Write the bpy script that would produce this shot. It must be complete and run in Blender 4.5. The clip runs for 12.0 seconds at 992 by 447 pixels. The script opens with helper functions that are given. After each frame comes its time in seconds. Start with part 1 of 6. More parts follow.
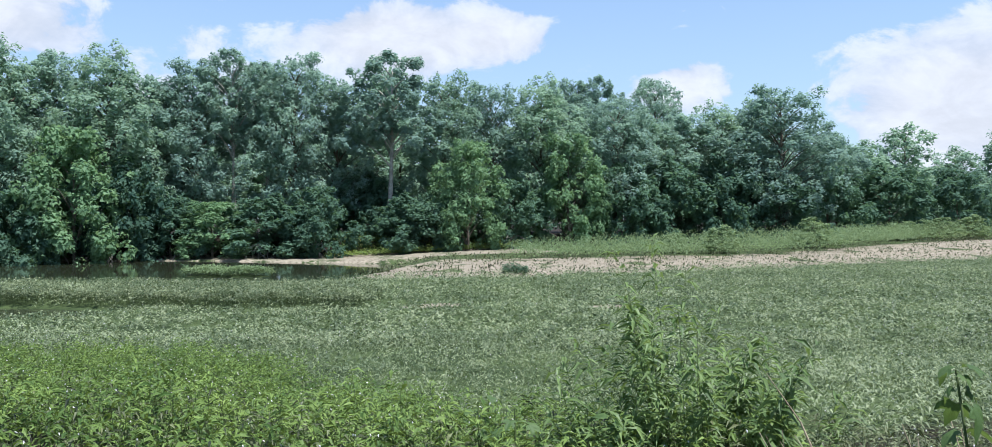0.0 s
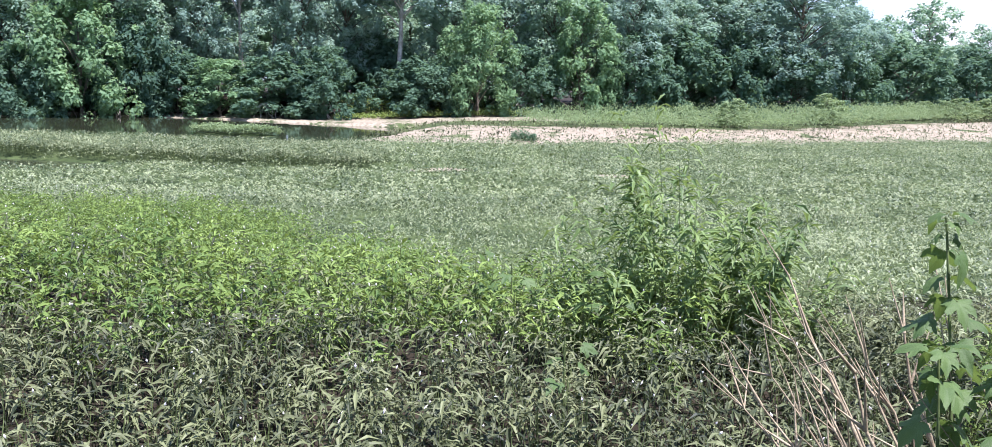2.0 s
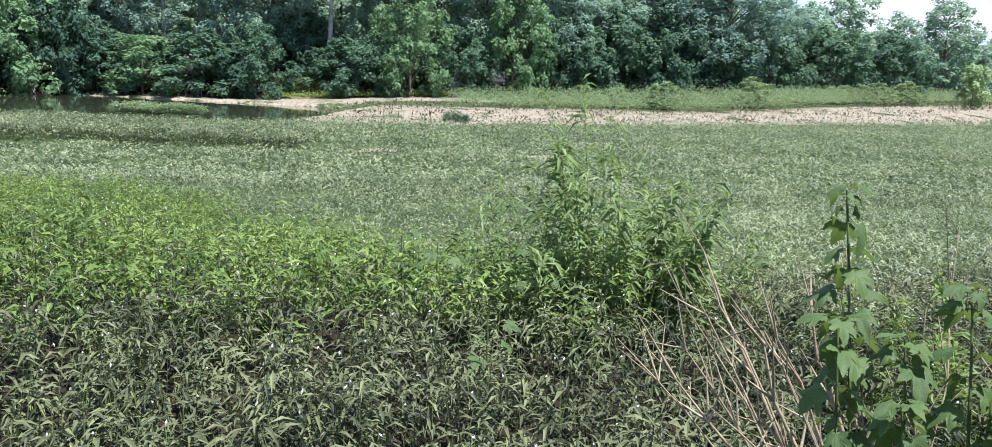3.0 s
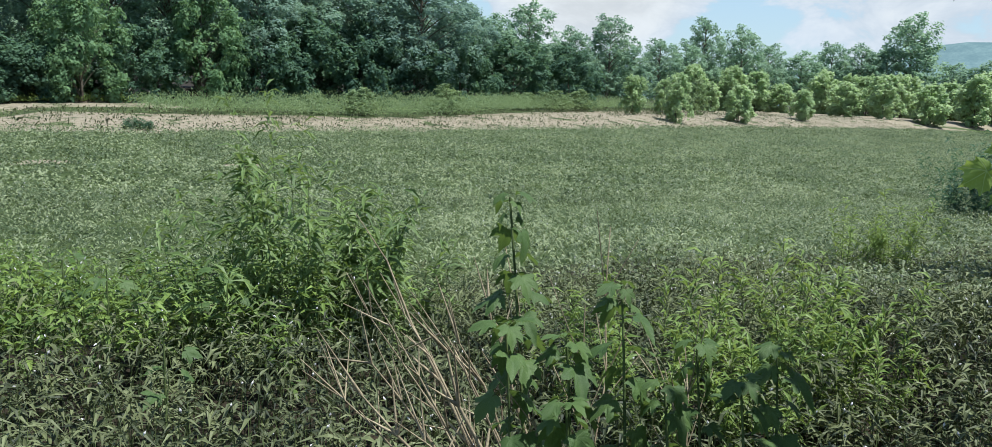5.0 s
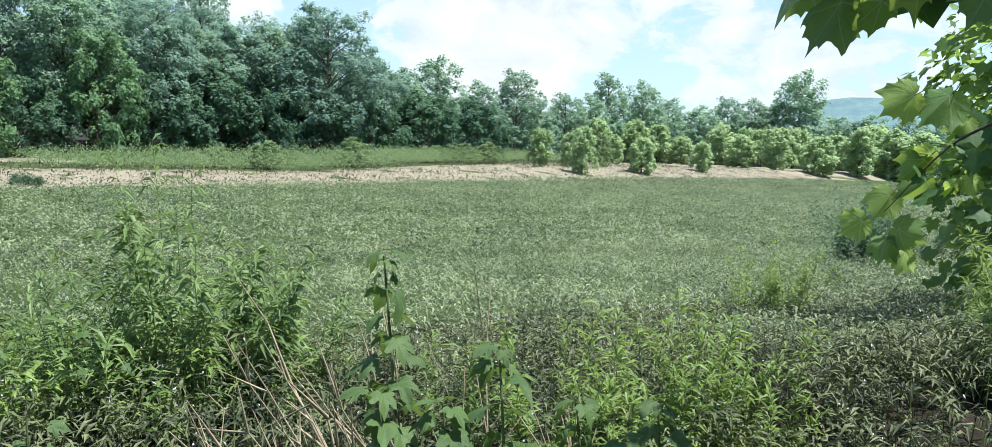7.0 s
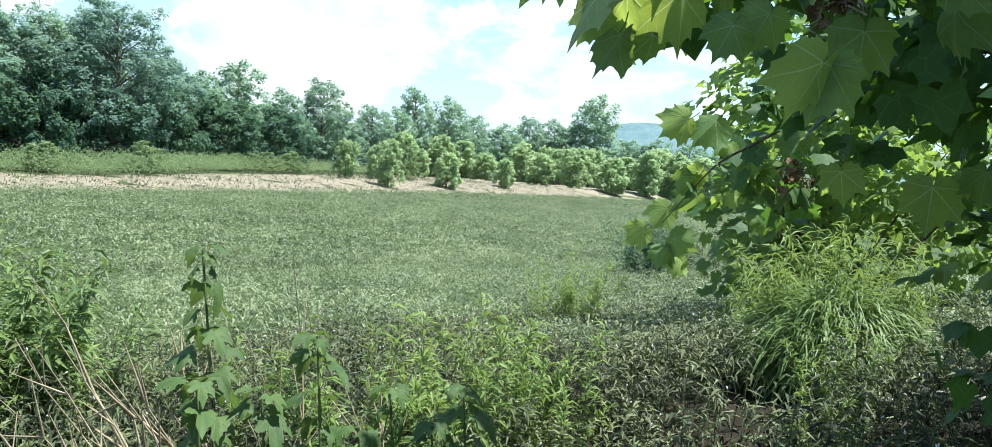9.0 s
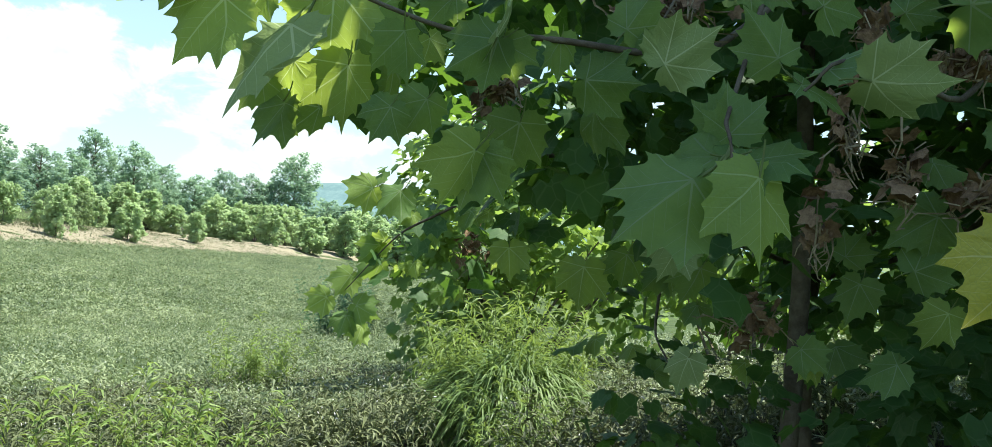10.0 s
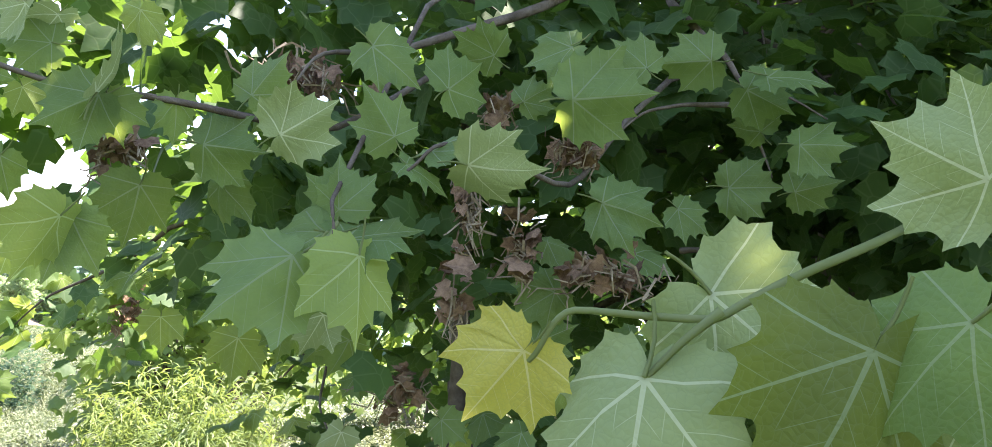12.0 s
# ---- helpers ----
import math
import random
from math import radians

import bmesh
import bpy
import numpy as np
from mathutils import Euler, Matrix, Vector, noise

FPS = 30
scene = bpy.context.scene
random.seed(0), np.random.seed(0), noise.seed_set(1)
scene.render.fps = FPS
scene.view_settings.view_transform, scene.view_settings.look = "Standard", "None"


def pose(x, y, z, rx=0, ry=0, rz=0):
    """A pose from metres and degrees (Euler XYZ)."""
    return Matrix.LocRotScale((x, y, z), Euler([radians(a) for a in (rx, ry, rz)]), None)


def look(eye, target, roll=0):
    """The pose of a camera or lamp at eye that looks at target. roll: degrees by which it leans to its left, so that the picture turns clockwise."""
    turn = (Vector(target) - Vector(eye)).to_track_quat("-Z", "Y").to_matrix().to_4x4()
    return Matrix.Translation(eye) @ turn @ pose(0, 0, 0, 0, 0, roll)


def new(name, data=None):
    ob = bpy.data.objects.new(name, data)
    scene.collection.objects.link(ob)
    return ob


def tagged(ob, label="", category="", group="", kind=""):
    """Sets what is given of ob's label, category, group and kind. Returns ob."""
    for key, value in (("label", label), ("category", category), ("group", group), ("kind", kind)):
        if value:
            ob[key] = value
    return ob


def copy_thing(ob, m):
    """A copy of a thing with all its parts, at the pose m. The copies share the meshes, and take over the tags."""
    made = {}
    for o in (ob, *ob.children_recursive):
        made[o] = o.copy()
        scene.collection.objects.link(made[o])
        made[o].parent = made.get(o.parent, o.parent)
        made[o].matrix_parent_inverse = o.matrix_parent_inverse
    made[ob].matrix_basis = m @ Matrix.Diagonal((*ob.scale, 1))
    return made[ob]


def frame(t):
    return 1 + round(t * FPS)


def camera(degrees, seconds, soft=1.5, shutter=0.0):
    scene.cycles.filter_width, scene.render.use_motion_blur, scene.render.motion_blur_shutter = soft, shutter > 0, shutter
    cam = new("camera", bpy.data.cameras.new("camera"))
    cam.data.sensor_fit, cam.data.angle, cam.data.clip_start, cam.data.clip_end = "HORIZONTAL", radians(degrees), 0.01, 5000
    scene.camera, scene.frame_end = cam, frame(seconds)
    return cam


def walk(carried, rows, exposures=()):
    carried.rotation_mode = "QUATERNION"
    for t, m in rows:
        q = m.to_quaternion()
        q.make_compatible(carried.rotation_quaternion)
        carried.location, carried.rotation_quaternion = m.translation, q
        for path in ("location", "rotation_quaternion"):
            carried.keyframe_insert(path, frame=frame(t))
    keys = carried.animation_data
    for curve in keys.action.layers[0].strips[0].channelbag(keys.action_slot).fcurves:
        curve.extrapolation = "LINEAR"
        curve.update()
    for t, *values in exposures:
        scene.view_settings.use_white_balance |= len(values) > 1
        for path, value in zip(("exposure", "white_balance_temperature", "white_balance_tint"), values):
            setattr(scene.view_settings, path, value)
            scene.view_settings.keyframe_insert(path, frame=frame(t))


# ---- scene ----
cam = camera(61.0, 12.0, soft=0.7)

PATH = [
    (0, (-0.06, 0.462, 4.111), (-0.057, 2.462, 4.101), 0.0),
    (0.5, (-0.047, 0.478, 4.091), (-0.026, 2.478, 4.049), -0.2),
    (1, (-0.027, 0.489, 4.069), (-0.005, 2.487, 3.994), 0.4),
    (1.5, (-0.011, 0.497, 4.036), (-0.005, 2.483, 3.801), 1.3),
    (2, (0.002, 0.505, 4.01), (-0.01, 2.479, 3.689), 1.8),
    (2.5, (0.039, 0.516, 3.994), (0.042, 2.487, 3.653), 1.9),
    (3, (0.071, 0.534, 3.986), (0.217, 2.496, 3.627), 2.4),
    (5, (0.198, 0.632, 3.995), (1.013, 2.431, 3.682), 3.0),
    (5.5, (0.22, 0.629, 4.002), (1.139, 2.385, 3.735), 2.9),
    (6, (0.259, 0.643, 4.003), (1.216, 2.384, 3.778), 2.8),
    (6.5, (0.325, 0.665, 4.012), (1.311, 2.394, 3.819), 2.8),
    (8.5, (0.225, 0.561, 3.976), (1.412, 2.165, 3.842), 3.3),
    (9, (0.19, 0.525, 3.977), (1.563, 1.975, 3.859), 4.7),
    (9.5, (0.328, 0.561, 3.966), (1.899, 1.798, 3.933), 6.2),
    (10, (0.284, 0.498, 4.018), (2.067, 1.399, 4.115), 6.9),
    (10.5, (0.274, 0.444, 4.045), (2.171, 1.04, 4.255), 5.6),
    (11, (0.295, 0.433, 4.026), (2.226, 0.878, 4.293), 6.0),
    (11.5, (0.311, 0.415, 4.052), (2.264, 0.761, 4.313), 5.9),
    (12, (0.379, 0.345, 4.067), (2.334, 0.62, 4.385), 6.2),
]
EXPOSURES = [(0.0, 0.74, 5700, 12), (0.5, 0.80, 5700, 12), (1.0, 0.96, 5750, 15), (1.5, 1.12, 5750, 19), (2.0, 1.44, 5750, 25), (3.0, 1.15, 5850, 17), (5.0, 0.58, 5950, 6), (5.5, 0.60, 5900, 5), (6.5, 0.94, 6000, 6),
             (8.5, 1.08, 5700, 6), (9.0, 1.2, 5950, 4), (9.5, 1.2, 6250, -2), (10.0, 1.26, 6500, -2), (10.5, 1.95, 6650, -4), (11.0, 2.36, 6600, 11), (11.5, 2.5, 6450, 22), (12.0, 2.6, 6750, 25)]
walk(cam, [(t, look(eye, target, roll)) for t, eye, target, roll in PATH], EXPOSURES)

# ---- world and sun ----
SUN_AZ, SUN_EL = 128.0, 70.0     # degrees: clockwise from +y, above the horizon


def link(tree, a, b):
    tree.links.new(a, b)


class Nodes:
    """Short forms for building node trees."""

    def __init__(self, tree):
        self.t = tree

    def node(self, kind, **values):
        n = self.t.nodes.new(kind)
        for k, v in values.items():
            n.inputs[k].default_value = v
        return n

    def put(self, value, socket):
        if isinstance(value, bpy.types.NodeSocket):
            self.t.links.new(value, socket)
        elif value is not None:
            socket.default_value = value

    def math(self, op, a, b=None, c=None, clamp=False):
        n = self.t.nodes.new("ShaderNodeMath")
        n.operation, n.use_clamp = op, clamp
        for i, v in enumerate((a, b, c)):
            self.put(v, n.inputs[i])
        return n.outputs[0]

    def vec(self, op, a, b=None):
        n = self.t.nodes.new("ShaderNodeVectorMath")
        n.operation = op
        self.put(a, n.inputs[0])
        self.put(b, n.inputs[1])
        return n.outputs["Value"] if op in ("DOT_PRODUCT", "LENGTH", "DISTANCE") else n.outputs[0]

    def noise(self, vector, scale, detail=4.0, rough=0.55, distort=0.0):
        n = self.t.nodes.new("ShaderNodeTexNoise")
        self.put(vector, n.inputs["Vector"])
        n.inputs["Scale"].default_value = scale
        n.inputs["Detail"].default_value = detail
        n.inputs["Roughness"].default_value = rough
        n.inputs["Distortion"].default_value = distort
        return n.outputs["Fac"]

    def ramp(self, value, lo, hi, a=0.0, b=1.0):
        n = self.t.nodes.new("ShaderNodeMapRange")
        n.interpolation_type = "SMOOTHSTEP"
        self.put(value, n.inputs["Value"])
        for i, v in ((1, lo), (2, hi), (3, a), (4, b)):
            self.put(v, n.inputs[i])
        return n.outputs[0]

    def mix(self, fac, a, b):
        n = self.t.nodes.new("ShaderNodeMix")
        n.data_type = "RGBA"
        self.put(fac, n.inputs[0])
        self.put((*a, 1) if isinstance(a, tuple) else a, n.inputs[6])
        self.put((*b, 1) if isinstance(b, tuple) else b, n.inputs[7])
        return n.outputs[2]


def build_world():
    world = bpy.data.worlds.new("sky")
    scene.world = world
    world.use_nodes = True
    tree = world.node_tree
    tree.nodes.clear()
    k = Nodes(tree)
    sky = tree.nodes.new("ShaderNodeTexSky")
    sky.sky_type, sky.sun_disc = "NISHITA", False
    sky.sun_elevation, sky.sun_rotation = radians(SUN_EL), radians(SUN_AZ)
    sky.air_density, sky.dust_density, sky.ozone_density = 1.0, 0.6, 1.5
    way = tree.nodes.new("ShaderNodeTexCoord").outputs["Generated"]
    sep = tree.nodes.new("ShaderNodeSeparateXYZ")
    link(tree, way, sep.inputs[0])
    # cumulus: a billowing field of noise, thicker towards the hazy side of the sky
    flat = tree.nodes.new("ShaderNodeMapping")
    flat.inputs["Scale"].default_value = (1, 1, 1.7)
    flat.inputs["Location"].default_value = CLOUD_SHIFT
    link(tree, way, flat.inputs[0])
    big = k.noise(flat.outputs[0], 3.2, 2.0, 0.5)
    fine = k.noise(flat.outputs[0], 13.0, 7.0, 0.62, 0.3)
    cover = k.math("ADD", k.math("MULTIPLY", big, 0.9), k.math("MULTIPLY", fine, 0.85))
    for (x, y, z), size, gain in CLOUDS:
        off = k.vec("SUBTRACT", way, (x, y, z))
        off = k.vec("MULTIPLY", off, (1.0, 1.0, 1.9))
        cover = k.math("ADD", cover, k.ramp(k.vec("LENGTH", off), size, 0.0, 0.0, gain))
    east = k.math("ADD", k.math("MULTIPLY", sep.outputs[0], 0.20), -0.08)
    cover = k.math("ADD", cover, k.math("MAXIMUM", east, 0.0))
    mask = k.ramp(cover, 1.04, 1.16)
    body = k.ramp(fine, 0.3, 0.7, 0.86, 1.05)
    tone = k.mix(k.ramp(cover, 1.06, 1.42), (0.86, 0.92, 1.0), (1.0, 1.0, 1.0))
    white = k.vec("SCALE", tone)
    white.node.inputs["Scale"].default_value = CLOUD_LIGHT
    white = k.vec("MULTIPLY", white, None)
    cmb = tree.nodes.new("ShaderNodeCombineXYZ")
    for i in range(3):
        link(tree, body, cmb.inputs[i])
    link(tree, cmb.outputs[0], white.node.inputs[1])
    # thin haze low over the horizon
    haze = k.ramp(sep.outputs[2], 0.55, -0.02, 0.0, 0.62)
    hazed = k.mix(haze, sky.outputs[0], (HAZE_LIGHT * 0.70, HAZE_LIGHT * 0.87, HAZE_LIGHT * 1.0))
    out = k.mix(mask, hazed, white)
    bg = tree.nodes.new("ShaderNodeBackground")
    bg.inputs["Strength"].default_value = SKY
    link(tree, out, bg.inputs[0])
    fin = tree.nodes.new("ShaderNodeOutputWorld")
    link(tree, bg.outputs[0], fin.inputs[0])


SKY = 0.11
CLOUD_LIGHT, HAZE_LIGHT = 5.0, 4.4
CLOUD_SHIFT = (0.35, 0.1, 0.2)
CLOUDS = (
    ((-0.16, 0.966, 0.20), 0.15, 0.42), ((-0.07, 0.972, 0.21), 0.15, 0.45), ((0.02, 0.978, 0.21), 0.10, 0.35),
    ((0.22, 0.964, 0.15), 0.10, 0.38), ((0.49, 0.86, 0.15), 0.22, 0.50), ((0.50, 0.86, 0.09), 0.16, 0.35),
    ((-0.49, 0.85, 0.20), 0.13, 0.45), ((0.62, 0.77, 0.15), 0.22, 0.20), ((0.80, 0.58, 0.12), 0.25, 0.22),
)
build_world()

sun = new("sun", bpy.data.lights.new("sun", "SUN"))
sun.data.energy, sun.data.angle, sun.data.color = 5.0, radians(0.6), (1.0, 0.96, 0.89)
a, e = radians(SUN_AZ), radians(SUN_EL)
sun.matrix_world = look((40 * math.sin(a) * math.cos(e), 40 * math.cos(a) * math.cos(e), 40 * math.sin(e)), (0, 0, 0))


# ---- materials ----
def material(name):
    m = bpy.data.materials.new(name)
    m.use_nodes = True
    m.node_tree.nodes.clear()
    k = Nodes(m.node_tree)
    out = m.node_tree.nodes.new("ShaderNodeOutputMaterial")
    return m, k, out


def leaf_material(name, dark, light, glow, through_share=0.35, rough=0.45, patch=0.25, sheen=0.35, grain=0.55, tuft=0.0):
    """Foliage: two greens varied leaf by leaf and in patches, with light passing through the blade."""
    m, k, out = material(name)
    info = k.node("ShaderNodeObjectInfo")
    geo = k.node("ShaderNodeNewGeometry")
    spots = k.noise(geo.outputs["Position"], patch, 3.0)
    f = k.math("ADD", k.math("MULTIPLY", geo.outputs["Random Per Island"], grain), k.math("MULTIPLY", info.outputs["Random"], 0.8 - grain))
    f = k.math("ADD", f, k.ramp(spots, 0.35, 0.68, -0.15, 0.30))
    if tuft:
        f = k.math("ADD", f, k.ramp(k.noise(geo.outputs["Position"], tuft, 2.0, 0.5), 0.36, 0.64, -0.28, 0.30))
    f = k.math("MINIMUM", k.math("MAXIMUM", f, 0.0), 1.0)
    base = k.mix(f, dark, light)
    bsdf = k.node("ShaderNodeBsdfPrincipled", Roughness=rough)
    bsdf.inputs["Specular IOR Level"].default_value = sheen
    link(m.node_tree, base, bsdf.inputs["Base Color"])
    tr = k.node("ShaderNodeBsdfTranslucent")
    link(m.node_tree, k.mix(0.55, base, glow), tr.inputs["Color"])
    mx = k.node("ShaderNodeMixShader", Fac=through_share)
    link(m.node_tree, bsdf.outputs[0], mx.inputs[1])
    link(m.node_tree, tr.outputs[0], mx.inputs[2])
    link(m.node_tree, mx.outputs[0], out.inputs[0])
    return m


def rough_material(name, dark, light, scale, rough=0.9, bump=0.3, fine=6.0):
    m, k, out = material(name)
    pos = k.node("ShaderNodeNewGeometry").outputs["Position"]
    n1, n2 = k.noise(pos, scale, 6.0, 0.6), k.noise(pos, scale * fine, 5.0, 0.65)
    f = k.math("ADD", k.math("MULTIPLY", n1, 0.6), k.math("MULTIPLY", n2, 0.4))
    bsdf = k.node("ShaderNodeBsdfPrincipled", Roughness=rough)
    bsdf.inputs["Specular IOR Level"].default_value = 0.2
    link(m.node_tree, k.mix(k.ramp(f, 0.35, 0.65), dark, light), bsdf.inputs["Base Color"])
    b = k.node("ShaderNodeBump", Strength=bump, Distance=0.05)
    link(m.node_tree, f, b.inputs["Height"])
    link(m.node_tree, b.outputs[0], bsdf.inputs["Normal"])
    link(m.node_tree, bsdf.outputs[0], out.inputs[0])
    return m


def ground_material():
    m, k, out = material("river_ground")
    pos = k.node("ShaderNodeNewGeometry").outputs["Position"]
    att = k.node("ShaderNodeAttribute")
    att.attribute_name = "cover"          # red: sand, green: grass and weeds
    sep = k.node("ShaderNodeSeparateColor")
    link(m.node_tree, att.outputs["Color"], sep.inputs[0])
    n1, n2, n3 = k.noise(pos, 0.35, 5.0), k.noise(pos, 3.0, 6.0, 0.65), k.noise(pos, 22.0, 4.0, 0.7)
    # soil taken near black: the shade under the weeds is put into it
    shaded_soil = k.mix(k.ramp(n2, 0.3, 0.7), (0.012, 0.010, 0.006), (0.036, 0.028, 0.018))
    sand = k.mix(k.ramp(n2, 0.3, 0.7), (0.165, 0.138, 0.096), (0.310, 0.266, 0.192))
    sand = k.mix(k.ramp(n3, 0.55, 0.75, 0.0, 0.5), sand, (0.17, 0.145, 0.105))
    green = k.mix(k.ramp(n1, 0.35, 0.65), (0.035, 0.055, 0.018), (0.075, 0.105, 0.035))
    green = k.mix(k.ramp(n3, 0.4, 0.7, 0.0, 0.7), green, (0.03, 0.035, 0.015))
    edge = k.math("ADD", sep.outputs[0], k.math("MULTIPLY", k.math("SUBTRACT", n2, 0.5), 0.9))
    col = k.mix(k.ramp(k.math("ADD", sep.outputs[1], k.math("MULTIPLY", k.math("SUBTRACT", n2, 0.5), 0.6)), 0.35, 0.6), shaded_soil, green)
    col = k.mix(k.ramp(edge, 0.35, 0.55), col, sand)
    bsdf = k.node("ShaderNodeBsdfPrincipled", Roughness=0.95)
    bsdf.inputs["Specular IOR Level"].default_value = 0.15
    link(m.node_tree, col, bsdf.inputs["Base Color"])
    b = k.node("ShaderNodeBump", Strength=0.5, Distance=0.08)
    link(m.node_tree, k.math("ADD", n2, k.math("MULTIPLY", n3, 0.4)), b.inputs["Height"])
    link(m.node_tree, b.outputs[0], bsdf.inputs["Normal"])
    link(m.node_tree, bsdf.outputs[0], out.inputs[0])
    return m


def water_material():
    m, k, out = material("river_water")
    pos = k.node("ShaderNodeNewGeometry").outputs["Position"]
    flat = k.node("ShaderNodeMapping")
    flat.inputs["Scale"].default_value = (0.5, 2.0, 1.0)
    link(m.node_tree, pos, flat.inputs[0])
    bsdf = k.node("ShaderNodeBsdfPrincipled", Roughness=0.035)
    bsdf.inputs["Base Color"].default_value = (0.030, 0.036, 0.020, 1)
    bsdf.inputs["IOR"].default_value = 1.33
    b = k.node("ShaderNodeBump", Strength=0.05, Distance=0.03)
    link(m.node_tree, k.noise(flat.outputs[0], 1.6, 4.0), b.inputs["Height"])
    link(m.node_tree, b.outputs[0], bsdf.inputs["Normal"])
    link(m.node_tree, bsdf.outputs[0], out.inputs[0])
    return m


GROUND, WATER = ground_material(), water_material()
BARK = rough_material("bark", (0.07, 0.055, 0.04), (0.20, 0.17, 0.13), 3.0, 0.9, 0.6)
PALE_BARK = rough_material("pale_bark", (0.22, 0.20, 0.16), (0.46, 0.43, 0.37), 1.5, 0.85, 0.4)
DEADWOOD = rough_material("dry_stem", (0.180, 0.140, 0.090), (0.39, 0.325, 0.215), 9.0, 0.8, 0.3)
DEAD_LEAF = rough_material("dead_leaf", (0.13, 0.08, 0.05), (0.33, 0.22, 0.135), 14.0, 0.9, 0.4)
# Distance haze is put into hill, far tree and willow colours: paler, bluer.
HILL = rough_material("hazed_wooded_hill", (0.10, 0.16, 0.17), (0.15, 0.22, 0.22), 0.03, 1.0, 0.8)
TREE_LEAF = leaf_material("hazed_tree_foliage", (0.185, 0.275, 0.235), (0.305, 0.420, 0.315), (0.32, 0.45, 0.27), 0.50, 0.7, 0.30, 0.08, 0.16, 0.7)
OLIVE_LEAF = leaf_material("hazed_olive_tree_foliage", (0.195, 0.290, 0.220), (0.322, 0.440, 0.305), (0.34, 0.47, 0.24), 0.50, 0.7, 0.30, 0.08, 0.16, 0.7)
YOUNG_LEAF = leaf_material("young_tree_foliage", (0.310, 0.420, 0.215), (0.450, 0.550, 0.310), (0.54, 0.66, 0.30), 0.55, 0.5, 0.6, 0.3, 0.30)
MID_LEAF = leaf_material("light_tree_foliage", (0.098, 0.182, 0.094), (0.222, 0.345, 0.172), (0.28, 0.41, 0.14), 0.46, 0.6, 0.6, 0.15, 0.22, 1.3)
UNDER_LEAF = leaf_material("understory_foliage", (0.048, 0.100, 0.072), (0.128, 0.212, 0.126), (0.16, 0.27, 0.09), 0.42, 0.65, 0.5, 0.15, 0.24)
# Weed tones reach far down, putting shaded gaps between leaves into the colour.
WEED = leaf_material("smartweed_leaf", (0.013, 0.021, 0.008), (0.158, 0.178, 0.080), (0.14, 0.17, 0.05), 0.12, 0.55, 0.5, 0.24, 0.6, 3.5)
FIELD = leaf_material("field_weed_leaf", (0.046, 0.073, 0.031), (0.284, 0.326, 0.172), (0.22, 0.28, 0.08), 0.26, 0.5, 0.22, 0.30, 0.65, 2.2)
BRIGHT = leaf_material("bright_grass_leaf", (0.054, 0.102, 0.023), (0.206, 0.288, 0.068), (0.27, 0.35, 0.05), 0.28, 0.55, 0.6, 0.22, 0.5, 2.5)
LUSH = leaf_material("lush_weed_leaf", (0.130, 0.196, 0.050), (0.275, 0.355, 0.100), (0.36, 0.45, 0.08), 0.42, 0.5, 0.6, 0.3)
SEDGE = leaf_material("sandbar_weed_leaf", (0.125, 0.190, 0.088), (0.265, 0.340, 0.170), (0.34, 0.43, 0.14), 0.40, 0.55, 0.4, 0.2)
BUSH = leaf_material("bush_weed_leaf", (0.078, 0.132, 0.042), (0.240, 0.326, 0.108), (0.33, 0.43, 0.09), 0.36, 0.5, 0.9, 0.3)
GOLDEN = leaf_material("goldenrod_leaf", (0.120, 0.192, 0.046), (0.255, 0.338, 0.100), (0.38, 0.47, 0.08), 0.40, 0.5, 0.9, 0.3)
STEM = rough_material("green_stem", (0.05, 0.075, 0.025), (0.12, 0.155, 0.055), 8.0, 0.7, 0.1)
FLOWER = rough_material("pale_flower", (0.55, 0.50, 0.50), (0.80, 0.78, 0.76), 30.0, 0.8, 0.1)


def broad_leaf_material(name, top, other, glow, share=0.42):
    """A large leaf blade: bluish green with blotches and a fine net of veins, glowing where light falls through."""
    m, k, out = material(name)
    info = k.node("ShaderNodeObjectInfo")
    geo = k.node("ShaderNodeNewGeometry")
    obj = k.node("ShaderNodeTexCoord").outputs["Object"]
    net = k.node("ShaderNodeTexVoronoi", Scale=17.0)
    net.feature = "DISTANCE_TO_EDGE"
    link(m.node_tree, obj, net.inputs["Vector"])
    blot = k.noise(geo.outputs["Position"], 26.0, 5.0, 0.6)
    f = k.math("ADD", k.math("MULTIPLY", info.outputs["Random"], 0.6), k.math("MULTIPLY", geo.outputs["Random Per Island"], 0.4))
    f = k.math("ADD", f, k.ramp(blot, 0.3, 0.7, -0.2, 0.2), clamp=True)
    base = k.mix(f, top, other)
    lines = k.ramp(net.outputs["Distance"], 0.0, 0.06, 0.30, 0.0)
    base = k.mix(lines, base, (0.22, 0.30, 0.14))
    bsdf = k.node("ShaderNodeBsdfPrincipled", Roughness=0.55)
    bsdf.inputs["Specular IOR Level"].default_value = 0.25
    link(m.node_tree, base, bsdf.inputs["Base Color"])
    b = k.node("ShaderNodeBump", Strength=0.35, Distance=0.004)
    link(m.node_tree, k.math("ADD", net.outputs["Distance"], blot), b.inputs["Height"])
    link(m.node_tree, b.outputs[0], bsdf.inputs["Normal"])
    tr = k.node("ShaderNodeBsdfTranslucent")
    link(m.node_tree, k.mix(0.65, base, glow), tr.inputs["Color"])
    mx = k.node("ShaderNodeMixShader", Fac=share)
    link(m.node_tree, bsdf.outputs[0], mx.inputs[1])
    link(m.node_tree, tr.outputs[0], mx.inputs[2])
    link(m.node_tree, mx.outputs[0], out.inputs[0])
    return m


